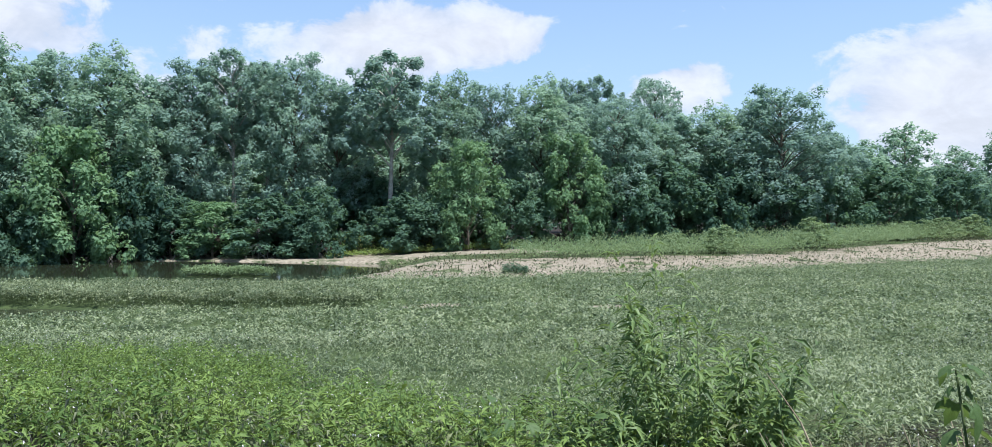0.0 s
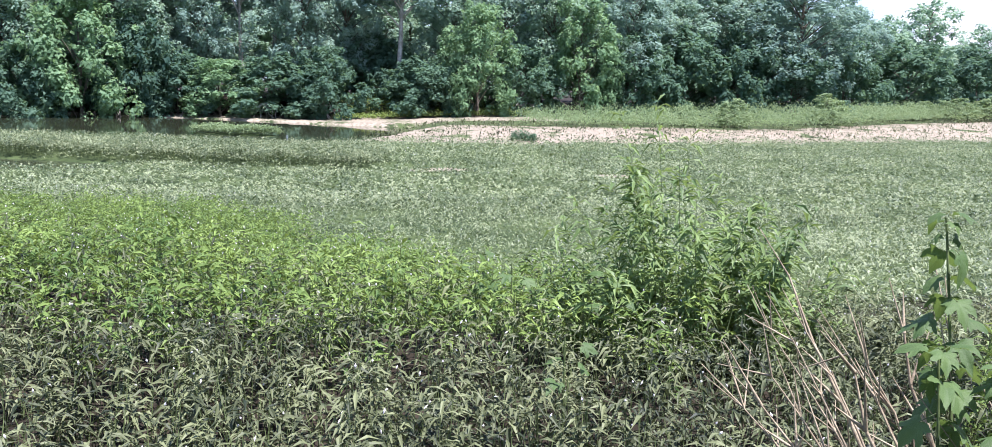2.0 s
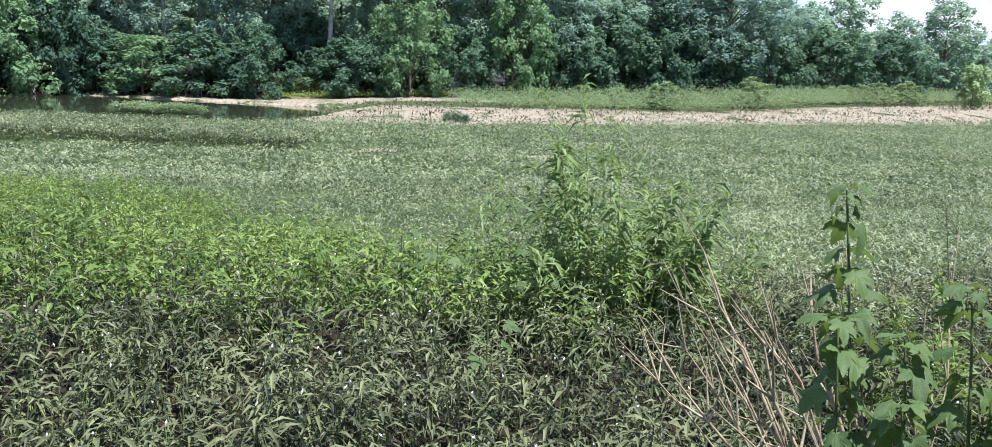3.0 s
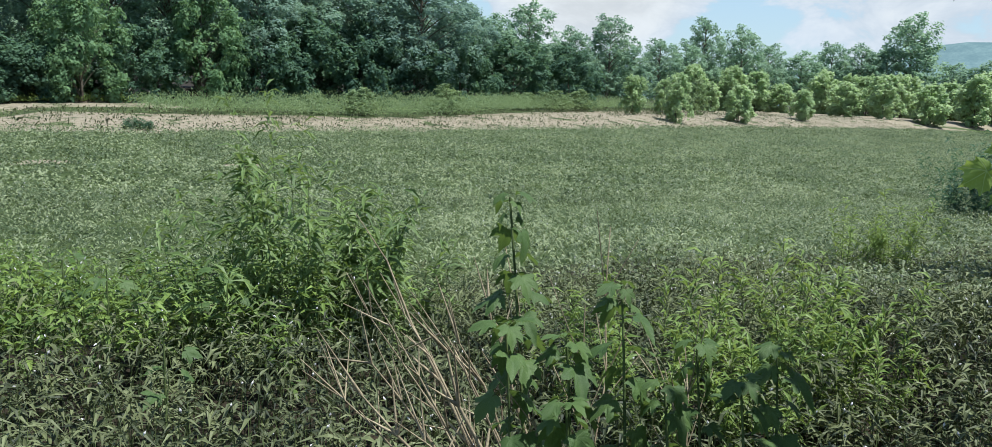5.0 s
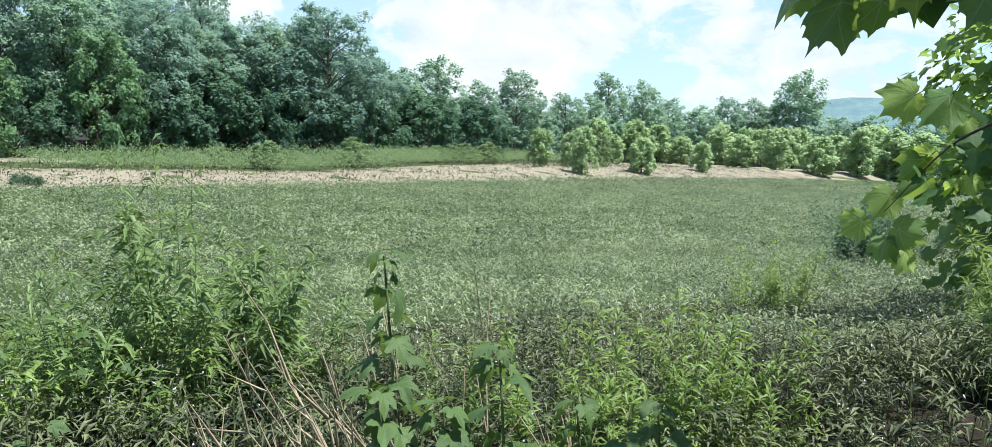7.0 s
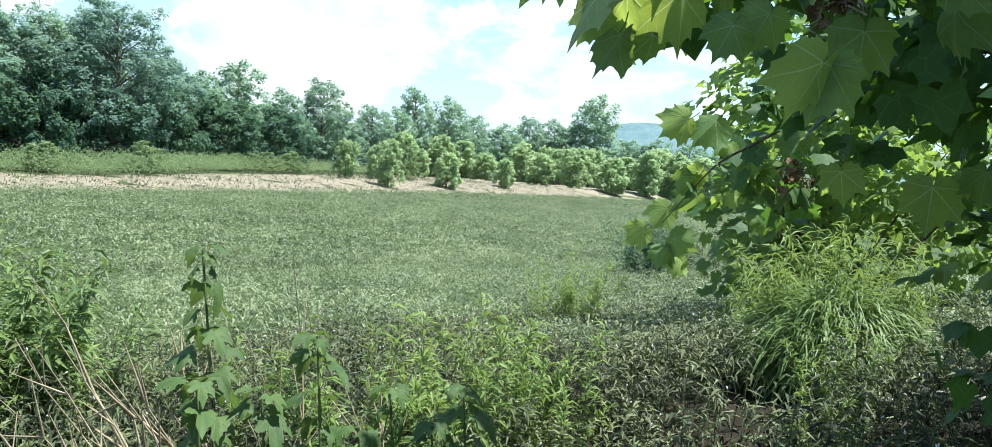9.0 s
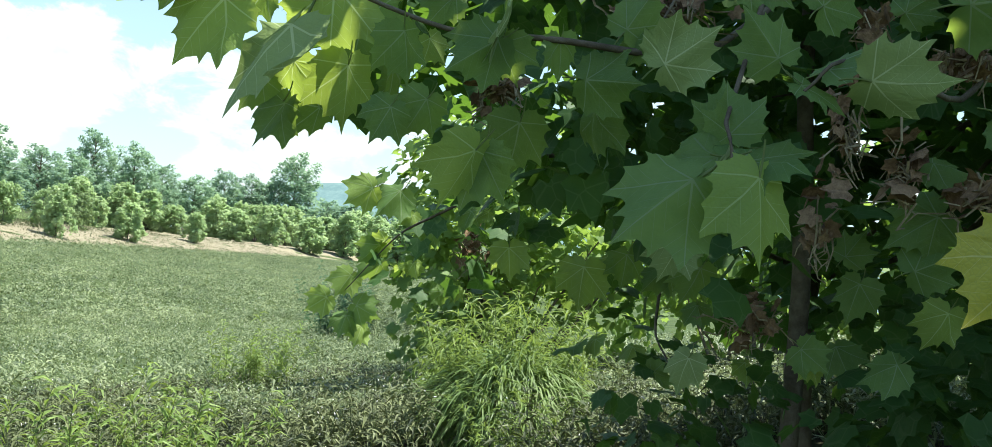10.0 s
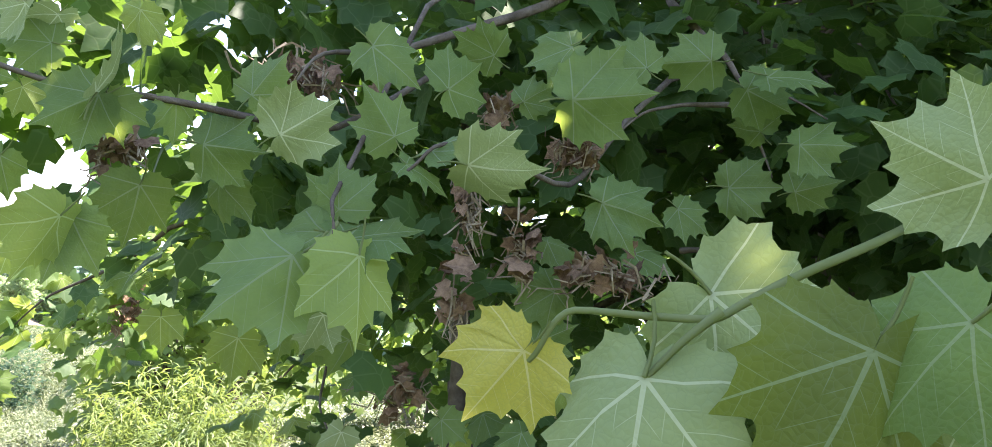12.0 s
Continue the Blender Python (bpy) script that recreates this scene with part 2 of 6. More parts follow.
def veined_material(name, top, other, glow, share=0.42, pale=(0.26, 0.33, 0.15)):
    """A leaf blade with pale main veins fanning out of the stalk and side veins off them, drawn in the leaf's own axes."""
    m = broad_leaf_material(name, top, other, glow, share)
    k = Nodes(m.node_tree)
    obj = k.node("ShaderNodeTexCoord").outputs["Object"]
    sep = k.node("ShaderNodeSeparateXYZ")
    link(m.node_tree, obj, sep.inputs[0])
    x, y = sep.outputs[0], sep.outputs[1]
    mask = None
    for deg, wide in ((0, 0.0115), (45, 0.010), (-45, 0.010), (95, 0.008), (-95, 0.008)):
        c, sn = math.cos(radians(deg)), math.sin(radians(deg))
        along = k.math("ADD", k.math("MULTIPLY", x, c), k.math("MULTIPLY", y, sn))
        off = k.math("ABSOLUTE", k.math("SUBTRACT", k.math("MULTIPLY", x, sn), k.math("MULTIPLY", y, c)))
        thin = k.math("MULTIPLY", k.math("SUBTRACT", 1.15, along), wide)
        line = k.math("MULTIPLY", k.ramp(k.math("SUBTRACT", off, thin), 0.004, 0.0), k.ramp(along, -0.01, 0.01))
        if abs(deg) < 60:
            step = k.math("FRACT", k.math("ADD", k.math("DIVIDE", k.math("SUBTRACT", along, k.math("MULTIPLY", off, 0.95)), 0.155), 0.31))
            near = k.math("ABSOLUTE", k.math("SUBTRACT", step, 0.5))
            side = k.ramp(near, 0.030, 0.008, 0.0, 0.6)
            reach = k.math("MULTIPLY", k.ramp(along, 0.12, 0.2), k.ramp(k.math("SUBTRACT", off, k.math("MULTIPLY", along, 0.42)), 0.01, -0.03))
            line = k.math("MAXIMUM", line, k.math("MULTIPLY", side, reach))
        mask = line if mask is None else k.math("MAXIMUM", mask, line)
    for node in list(m.node_tree.nodes):
        for slot, tone in (("Base Color", pale), ("Color", tuple(1.5 * c for c in pale))):
            if node.bl_idname in ("ShaderNodeBsdfPrincipled", "ShaderNodeBsdfTranslucent") and slot in node.inputs:
                was = node.inputs[slot].links[0].from_socket
                link(m.node_tree, k.mix(mask, was, tone), node.inputs[slot])
    return m


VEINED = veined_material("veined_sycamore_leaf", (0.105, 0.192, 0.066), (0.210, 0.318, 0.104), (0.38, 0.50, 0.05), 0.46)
# Yellow-green glow of sunlit leaves is put into this lighter base colour.
LIGHT_VEINED = veined_material("sunlit_sycamore_leaf", (0.255, 0.365, 0.095), (0.335, 0.445, 0.130), (0.50, 0.60, 0.07), 0.48, (0.44, 0.52, 0.22))
# Backlit look is put into the olive colour; same kind of leaf as VEINED.
BACKLIT = veined_material("backlit_olive_sycamore_leaf", (0.115, 0.165, 0.034), (0.165, 0.215, 0.052), (0.36, 0.42, 0.04), 0.48)
# Crown leaves: the deep shade inside the crown is put into a darker colour.
SHADED_SYCAMORE = broad_leaf_material("sycamore_leaf", (0.038, 0.092, 0.034), (0.078, 0.155, 0.050), (0.18, 0.32, 0.02))
YOUNG_SYCAMORE = veined_material("young_sycamore_leaf", (0.52, 0.49, 0.085), (0.58, 0.53, 0.13), (0.68, 0.64, 0.09), 0.45, (0.58, 0.55, 0.22))
# Pale colour holds woolly undersides and the sky sheen put onto upper sides.
PALE_VEINED = veined_material("skylit_pale_sycamore_leaf", (0.265, 0.345, 0.140), (0.325, 0.405, 0.170), (0.36, 0.45, 0.11), 0.33, (0.46, 0.52, 0.29))
RAGWEED = broad_leaf_material("ragweed_leaf", (0.046, 0.088, 0.026), (0.100, 0.158, 0.048), (0.21, 0.30, 0.05), 0.32)
VEIN = leaf_material("leaf_vein", (0.20, 0.26, 0.10), (0.32, 0.37, 0.17), (0.42, 0.48, 0.14), 0.5, 0.55, 8.0, 0.25)
STONE = rough_material("pale_stone", (0.30, 0.27, 0.23), (0.55, 0.51, 0.45), 9.0, 0.85, 0.4)

# ---- mesh helpers ----
def mesh_from(name, verts, faces, mats, index=None, smooth=False):
    """A mesh from arrays: verts (n, 3) and faces (m, 3 or 4)."""
    verts, faces = np.asarray(verts, np.float32), np.asarray(faces, np.int32)
    me = bpy.data.meshes.new(name)
    n, m, c = len(verts), len(faces), faces.shape[1]
    me.vertices.add(n)
    me.vertices.foreach_set("co", verts.ravel())
    me.loops.add(m * c)
    me.loops.foreach_set("vertex_index", faces.ravel())
    me.polygons.add(m)
    me.polygons.foreach_set("loop_start", np.arange(0, m * c, c, dtype=np.int32))
    if index is not None:
        me.polygons.foreach_set("material_index", np.asarray(index, np.int32))
    me.polygons.foreach_set("use_smooth", np.full(m, smooth))
    for mat in mats if isinstance(mats, (list, tuple)) else [mats]:
        me.materials.append(mat)
    me.update()
    me.validate()
    return me


def part(name, me, parent, label=""):
    ob = new(name, me)
    ob.parent = parent
    return tagged(ob, label) if label else ob


def thing(name, place, label, category, group="", kind=""):
    ob = new(name)
    ob.empty_display_size = 0.2
    ob.location = place
    return tagged(ob, label, category, group, kind)


def merged(pieces):
    """Joins (verts, faces) pieces into one pair of arrays."""
    vs, fs, n = [], [], 0
    for v, f in pieces:
        vs.append(np.asarray(v, float))
        fs.append(np.asarray(f, int) + n)
        n += len(v)
    return np.concatenate(vs), np.concatenate(fs)


def tube(points, radii, sides=6):
    """A tapered tube along points: (verts, quads)."""
    points = np.asarray(points, float)
    ahead = np.gradient(points, axis=0)
    ahead /= np.linalg.norm(ahead, axis=1)[:, None] + 1e-9
    ref = np.array([0.31, 0.17, 0.93]) if abs(ahead[0][2]) < 0.8 else np.array([0.93, 0.17, 0.31])
    u = np.cross(ahead, ref)
    u /= np.linalg.norm(u, axis=1)[:, None]
    v = np.cross(ahead, u)
    a = np.arange(sides) * 2 * np.pi / sides
    ring = np.cos(a)[None, :, None] * u[:, None] + np.sin(a)[None, :, None] * v[:, None]
    verts = (points[:, None] + ring * np.asarray(radii, float)[:, None, None]).reshape(-1, 3)
    i, j = np.meshgrid(np.arange(len(points) - 1), np.arange(sides), indexing="ij")
    k = (j + 1) % sides
    return verts, np.stack([i * sides + j, i * sides + k, (i + 1) * sides + k, (i + 1) * sides + j], -1).reshape(-1, 4)


def unit(v):
    return v / (np.linalg.norm(v, axis=-1, keepdims=True) + 1e-9)


def lance_leaves(rng, base, way, length, width, fold=0.25, droop=0.35, fine=True):
    """Narrow leaves, one a row: base points, directions, lengths and widths; folded at the midrib, tips hanging."""
    n = len(base)
    way = unit(way)
    side = unit(np.cross(way, np.array([0, 0, 1.0]) + rng.normal(0, 0.35, (n, 3))))
    up = np.cross(side, way)
    L, W = length[:, None], width[:, None]
    mid = base + way * L * 0.45 + up * L * 0.04
    tip = base + way * L * 0.97 - np.array([0, 0, 1.0]) * L * droop * rng.uniform(0.2, 1.2, (n, 1))
    a, b = mid + side * W / 2 + up * W * fold, mid - side * W / 2 + up * W * fold
    i = np.arange(n)[:, None] * (5 if fine else 4)
    if fine:
        verts = np.stack([base, a, mid, b, tip], 1).reshape(-1, 3)
        faces = (i[:, None] + np.array([[0, 2, 1], [0, 3, 2], [1, 2, 4], [3, 4, 2]])[None]).reshape(-1, 3)
    else:
        verts = np.stack([base, a, b, tip], 1).reshape(-1, 3)
        faces = (i[:, None] + np.array([[0, 2, 1], [1, 2, 3]])[None]).reshape(-1, 3)
    return verts, faces


def smooth01(x, a, b):
    t = np.clip((np.asarray(x, float) - a) / (b - a), 0, 1)
    return t * t * (3 - 2 * t)


def wave(x, y, seed, size):
    """Cheap smooth noise, about -1 to 1, over the plan."""
    r = np.random.RandomState(seed)
    out = 0
    for i in range(6):
        a, p, s = r.uniform(0, 6.28), r.uniform(0, 6.28), size / (1 + 0.55 * i)
        out = out + np.sin((np.cos(a) * x + np.sin(a) * y) * 6.28 / s + p) / (1 + 0.4 * i)
    return out / 2.4


# ---- ground ----
def sand_edge(x):
    """The near edge of the sandbar, where the weed field ends."""
    return np.interp(x, [-30, -6, -2.6, 12.5, 26, 42.5, 66, 90, 140, 175, 230], [58, 55, 53.0, 60.0, 67, 76.5, 88, 98, 116, 126, 134])


def sand_back(x):
    """Where the weeds on the sandbar's crest begin."""
    return np.interp(x, [-10, 4, 20, 30, 60, 90, 120, 150, 200, 260], [72, 69, 71.5, 78, 106, 131, 152, 164, 172, 178])


def far_bank(x):
    """The foot of the wooded bank across the river."""
    return np.interp(x, [-120, -48, -12, 8, 30, 50, 75, 110, 160, 220, 300], [76, 84, 89, 93, 101, 114, 136, 170, 196, 206, 212])


def far_shore(x):
    """Where the river meets the sand below the wooded bank."""
    return far_bank(x) - np.interp(x, [-60, -36, -27, -19, -8], [2.6, 2.8, 4.5, 8.5, 12.0])


def ground_z(x, y):
    x, y = np.asarray(x, float), np.asarray(y, float)
    edge = np.interp(x, [-14, -4, 0, 2.5, 8], [11, 9.8, 8.3, 7.6, 7.0]) + 0.4 * wave(x, y, 3, 6.0)
    ledge = 0.45 + 1.30 * (1 - smooth01(y, edge - 0.6, edge + 3.2))
    ramp = 0.40 + 1.35 * (1 - smooth01(y, 2.5, 26)) 
    near = ledge + (ramp - ledge) * smooth01(x, 2.0, 7.0)
    near = near + 0.60 * (1 - smooth01(y, 0.6, 3.4))
    near = near + 0.75 * smooth01(x, 3.4, 7.0) * (1 - smooth01(y, 2.8, 8.0))
    left = smooth01(-x, 3, 10)
    flat = 0.34 + 0.08 * wave(x, y, 5, 14.0) * (1 - 0.75 * left) - 0.20 * left
    z = near + (flat - near) * smooth01(y, 16, 30)
    # sandbar
    s0 = sand_edge(x)
    crest = np.interp(x, [-20, 0, 40, 90, 150], [0.35, 0.9, 1.5, 1.8, 2.3])
    z = z + (crest - z) * smooth01(y, s0 - 2, s0 + 10) * smooth01(x, -22, -2)
    # river, side channel and pool
    fb = far_bank(x)
    shore = np.interp(x, [-80, -29, -26.5, -23.0, -21.2, -19.5, -16, -12.5, -9.5, -7, -4], [46, 48.6, 51.5, 54.6, 53.6, 48.8, 49.6, 52.6, 57.0, 62, 72]) + 0.4 * wave(x, y, 17, 5.0)
    isle = np.exp(-(((x + 19.4) / 5.4) ** 2 + ((y - 61.0) / 1.7) ** 2) ** 2)
    fs = far_shore(x)
    river = (1 - smooth01(x, -12, -4)) * smooth01(y, shore, shore + 1.6) * (1 - smooth01(y, fs - 0.8, fs + 0.8))
    z = z - 1.2 * river * (1 - isle)
    z = z - 0.9 * np.exp(-(((x + 24.5) / 6.5) ** 2 + ((y - 36.9) / 2.0) ** 2) ** 2)
    z = z + (2.2 - z) * smooth01(y, fb - 1.0, fb + 6)
    return z + 0.03 * wave(x, y, 9, 2.3)


def build_ground():
    xs = np.concatenate([-np.geomspace(2600, 42, 26), np.linspace(-40, 16, 95), np.linspace(17, 150, 85), np.geomspace(154, 2600, 26)])
    ys = np.concatenate([-np.geomspace(2600, 8, 24), np.linspace(-7, 14, 70), np.linspace(14.6, 138, 165), np.geomspace(141, 2600, 36)])
    gx, gy = np.meshgrid(xs, ys)
    gz = ground_z(gx, gy)
    w, h = len(xs), len(ys)
    i, j = np.meshgrid(np.arange(h - 1), np.arange(w - 1), indexing="ij")
    quads = np.stack([i * w + j, i * w + j + 1, (i + 1) * w + j + 1, (i + 1) * w + j], -1).reshape(-1, 4)
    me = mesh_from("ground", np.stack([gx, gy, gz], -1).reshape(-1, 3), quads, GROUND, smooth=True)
    s0, s1, fb = sand_edge(gx), sand_back(gx), far_bank(gx)
    sand = smooth01(gy, s0 - 1.5, s0 + 2.0) * (1 - smooth01(gy, s1 - 2, s1 + 2)) * smooth01(gx, -18, -6)
    fs = far_shore(gx)
    strip = smooth01(gy, fs - 0.6, fs + 0.2) * (1 - smooth01(gy, fb + 0.2, fb + 1.2)) * (0.78 + 0.3 * wave(gx, gy * 2, 23, 6.0)) * (1 - smooth01(gx, 4, 10))
    spots = sum(np.exp(-(((gx - a) / 1.0) ** 2 + ((gy - b) / 0.7) ** 2)) for a, b in ((-3.4, 37), (4.9, 37), (-2.2, 37.6)))
    sand = sand * (0.70 + 0.38 * wave(gx, gy * 1.3, 21, 8.0) + 0.25 * wave(gx, gy, 24, 3.0))
    sand = np.clip(np.maximum(np.maximum(sand, strip * 0.68), spots), 0, 1)
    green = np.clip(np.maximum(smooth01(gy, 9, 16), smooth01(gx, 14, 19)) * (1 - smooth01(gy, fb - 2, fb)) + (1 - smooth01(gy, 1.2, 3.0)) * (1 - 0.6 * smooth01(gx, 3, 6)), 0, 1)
    col = np.stack([sand, green, 0 * sand, 0 * sand + 1], -1).astype(np.float32)
    att = me.color_attributes.new("cover", "FLOAT_COLOR", "POINT")
    att.data.foreach_set("color", col.ravel())
    tagged(new("ground", me), "silty river bank and flats with a pale sandbar", "ground", kind="structure")
    v = np.array([[-400, 30, 0.0], [4, 30, 0], [4, 100, 0], [-400, 100, 0]])
    tagged(new("water", mesh_from("water", v, [[0, 1, 2, 3]], WATER)), "still olive-green river water below the wooded bank", "water", kind="structure")


build_ground()


def build_hill():
    az = np.linspace(radians(15), radians(100), 60)
    rows = []
    for k, f in enumerate((0, 0.35, 0.7, 0.9, 1.0)):
        d = 1500 + 260 * f
        top = (112 + 16 * np.sin(az * 6.0 - 3.9) + 7 * np.sin(az * 15)) * (0.62 + 0.38 * smooth01(az, radians(47), radians(52)))
        rows.append(np.stack([d * np.sin(az), d * np.cos(az), -2 + f * top], -1))
    v = np.concatenate(rows)
    n = len(az)
    i, j = np.meshgrid(np.arange(4), np.arange(n - 1), indexing="ij")
    q = np.stack([i * n + j, i * n + j + 1, (i + 1) * n + j + 1, (i + 1) * n + j], -1).reshape(-1, 4)
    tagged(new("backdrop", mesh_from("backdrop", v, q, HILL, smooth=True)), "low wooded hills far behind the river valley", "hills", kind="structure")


build_hill()


# ---- trees ----
def tree_parts(rng, height, width, crown_base, lobes, clumps, clump, trunk_r, lean=0.0, open_crown=0.0):
    """A broadleaved tree with its foot at the origin: (wood verts, quads) and (leaf verts, tris). Limbs end in billows, billows in tufts of leaf sprays."""
    wood, leaves = [], []
    t = np.linspace(0, 1, 9)
    top = height * 0.9
    bend = rng.normal(0, 0.02 * height, 2)
    axis = np.stack([bend[0] * np.sin(t * 2.2) + lean * t * height, bend[1] * np.sin(t * 2.6), t * top - 0.3], -1)
    wood.append(tube(axis, trunk_r * (1 - 0.85 * t) * (1 + 0.5 * np.exp(-t * 14)), 7))
    centres, sizes = [], []
    for i in range(lobes):
        f = (i + 0.5) / lobes
        z = crown_base + (height - crown_base) * (0.05 + 0.90 * f)
        prof = math.sin(math.pi * min(1, 0.25 + 0.68 * f)) ** 0.7
        a = i * 2.4 + rng.uniform(-0.5, 0.5)
        r = width * 0.5 * prof * rng.uniform(0.30, 0.86)
        size = width * rng.uniform(0.13, 0.22) * (0.55 + 0.45 * prof)
        c0 = np.array([np.interp(z / top, t, axis[:, 0]), np.interp(z / top, t, axis[:, 1])])
        c = np.array([c0[0] + r * math.cos(a), c0[1] + r * math.sin(a), z])
        centres.append(c)
        sizes.append(size)
        zs = max(0.25 * crown_base, z - r * 0.9 - 0.5)
        s = np.array([np.interp(zs / top, t, axis[:, 0]), np.interp(zs / top, t, axis[:, 1]), zs])
        q = np.linspace(0, 1, 5)[:, None]
        mid = s * (1 - q) + c * q + np.array([0, 0, 0.12 * r]) * np.sin(q * 3.14)
        wood.append(tube(mid, trunk_r * 0.34 * (1 - 0.8 * q[:, 0]), 5))
    centres, sizes = np.array(centres), np.array(sizes)
    # tufts sit on the upper and outer side of each billow
    tufts = 9
    out = centres - np.array([0, 0, crown_base + 0.35 * (height - crown_base)])
    out = unit(out * np.array([1, 1, 0.6]))
    td = unit(rng.normal(0, 0.8, (lobes * tufts, 3)) + 0.5 * np.repeat(out, tufts, 0) + np.array([0, 0, 0.25]))
    tc = np.repeat(centres, tufts, 0) + td * np.repeat(sizes, tufts)[:, None] * rng.uniform(0.45, 1.15, (lobes * tufts, 1)) * np.array([0.95, 0.95, 1.25])
    ts = np.repeat(sizes, tufts) * rng.uniform(0.24, 0.52, lobes * tufts)
    if open_crown:
        keep = rng.uniform(0, 1, len(ts)) > 2.2 * open_crown
        tc, ts, td = tc[keep], ts[keep], td[keep]
    pick = rng.choice(len(ts), clumps, p=ts ** 2 / (ts ** 2).sum())
    d = unit(rng.normal(0, 1, (clumps, 3)) + 0.5 * td[pick] + np.array([0, 0, 0.35]))
    rad = ts[pick] * rng.uniform(0.45, 1.10, clumps) ** 0.5
    p = tc[pick] + d * rad[:, None] * np.array([1.0, 1.0, 1.05])
    n = len(p)
    for spray in range(2):
        face = unit(d * 0.9 + np.array([0, 0, 0.40]) + rng.normal(0, 0.24, (n, 3)))
        way = unit(np.cross(face, rng.normal(0, 1, (n, 3))) + np.array([0, 0, -0.25]))
        sd = unit(np.cross(face, way))
        size = clump * rng.uniform(0.5, 1.3, (n, 1))
        o = p + rng.normal(0, clump * 0.35, (n, 3))
        v = np.stack([o - way * size * 0.45 - sd * size * 0.30, o - way * size * 0.35 + sd * size * 0.42, o + way * size * 0.55 + sd * size * rng.uniform(-0.2, 0.2, (n, 1))], 1)
        leaves.append((v.reshape(-1, 3), np.arange(3 * n).reshape(-1, 3)))
    return merged(wood), merged(leaves)


def make_tree(name, label, seed, height, width, crown_base, lobes, clumps, clump, trunk_r, wood=BARK, leaf=TREE_LEAF, group="", **more):
    rng = np.random.RandomState(seed)
    (wv, wf), (lv, lf) = tree_parts(rng, height, width, crown_base, lobes, clumps, clump, trunk_r, **more)
    top = thing(name, (0, 0, 0), label, "bush" if "shrub" in name or "willow" in name else "tree", group)
    part("trunk", mesh_from("trunk", wv, wf, wood, smooth=True), top)
    part("crown", mesh_from("crown", lv, lf, leaf), top)
    return top


def polar(az, d):
    return d * math.sin(radians(az)), d * math.cos(radians(az))


def stand(proto, az, d, height, width, h0, w0, turn, sink=0.1):
    x, y = polar(az, d)
    m = Matrix.Translation((x, y, float(ground_z(x, y)) - sink)) @ Matrix.Rotation(turn, 4, "Z") @ Matrix.Diagonal((width / w0, width / w0, height / h0, 1))
    return copy_thing(proto, m)


GROVE = "trees on the far bank"
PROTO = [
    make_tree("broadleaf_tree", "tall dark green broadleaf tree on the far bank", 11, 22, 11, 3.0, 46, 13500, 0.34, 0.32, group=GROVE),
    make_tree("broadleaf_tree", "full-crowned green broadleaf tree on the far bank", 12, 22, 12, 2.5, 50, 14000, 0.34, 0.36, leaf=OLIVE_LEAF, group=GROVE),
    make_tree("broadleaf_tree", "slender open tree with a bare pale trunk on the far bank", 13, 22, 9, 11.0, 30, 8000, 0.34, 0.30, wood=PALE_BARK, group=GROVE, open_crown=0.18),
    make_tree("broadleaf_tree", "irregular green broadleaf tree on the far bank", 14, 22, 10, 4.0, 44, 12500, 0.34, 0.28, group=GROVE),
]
LOW = [
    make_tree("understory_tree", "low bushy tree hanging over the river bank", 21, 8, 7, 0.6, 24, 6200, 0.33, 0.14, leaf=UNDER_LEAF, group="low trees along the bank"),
    make_tree("understory_tree", "rounded light green tree at the foot of the bank", 22, 10, 8, 0.8, 30, 7600, 0.31, 0.16, leaf=MID_LEAF, group="low trees along the bank"),
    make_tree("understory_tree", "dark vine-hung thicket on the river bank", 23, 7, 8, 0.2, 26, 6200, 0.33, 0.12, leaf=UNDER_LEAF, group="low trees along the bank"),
]
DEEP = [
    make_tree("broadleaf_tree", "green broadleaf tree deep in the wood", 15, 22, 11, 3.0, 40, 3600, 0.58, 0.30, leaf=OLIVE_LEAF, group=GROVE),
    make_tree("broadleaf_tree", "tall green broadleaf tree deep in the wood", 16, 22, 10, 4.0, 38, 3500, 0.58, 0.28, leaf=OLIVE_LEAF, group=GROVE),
    make_tree("willow_shrub", "bushy young willow beyond the sandbar", 33, 5, 3.4, 0.2, 20, 1600, 0.40, 0.06, leaf=YOUNG_LEAF, group="young willows on the sandbar"),
]
SHRUB = [
    make_tree("willow_shrub", "bright green young willow on the sandbar", 31, 5, 3.6, 0.2, 24, 2900, 0.30, 0.06, leaf=YOUNG_LEAF, group="young willows on the sandbar"),
    make_tree("willow_shrub", "pointed bright green young willow on the sandbar", 32, 5, 3.2, 0.2, 22, 2700, 0.30, 0.06, leaf=YOUNG_LEAF, group="young willows on the sandbar"),
]

SHRUB.append(make_tree("willow_shrub", "leafy green bush among the weeds on the sandbar", 34, 5, 3.8, 0.1, 22, 1500, 0.30, 0.05, leaf=SEDGE, group="bushes on the sandbar"))

# azimuth, distance, height above the bank, crown width
TALL_LEFT = (
    (-34.0, 97, 20, 11), (-30.4, 97, 20.5, 12), (-27.6, 99, 20.0, 11), (-24.8, 96, 20.2, 13), (-22.2, 98, 17.5, 10), (-19.5, 97, 19.0, 10),
    (-17.2, 96, 20.5, 9), (-15.2, 98, 19.5, 8.5), (-13.2, 96, 20.3, 10), (-10.7, 97, 18.0, 9), (-7.2, 95, 20.8, 11), (-3.5, 98, 18.7, 10),
    (-0.5, 100, 18.4, 10), (2.9, 99, 18.8, 12), (5.3, 104, 17.0, 10), (7.9, 102, 17.5, 11), (10.2, 106, 15.5, 10), (12.2, 108, 16.0, 11), (15.0, 110, 15.8, 11),
)
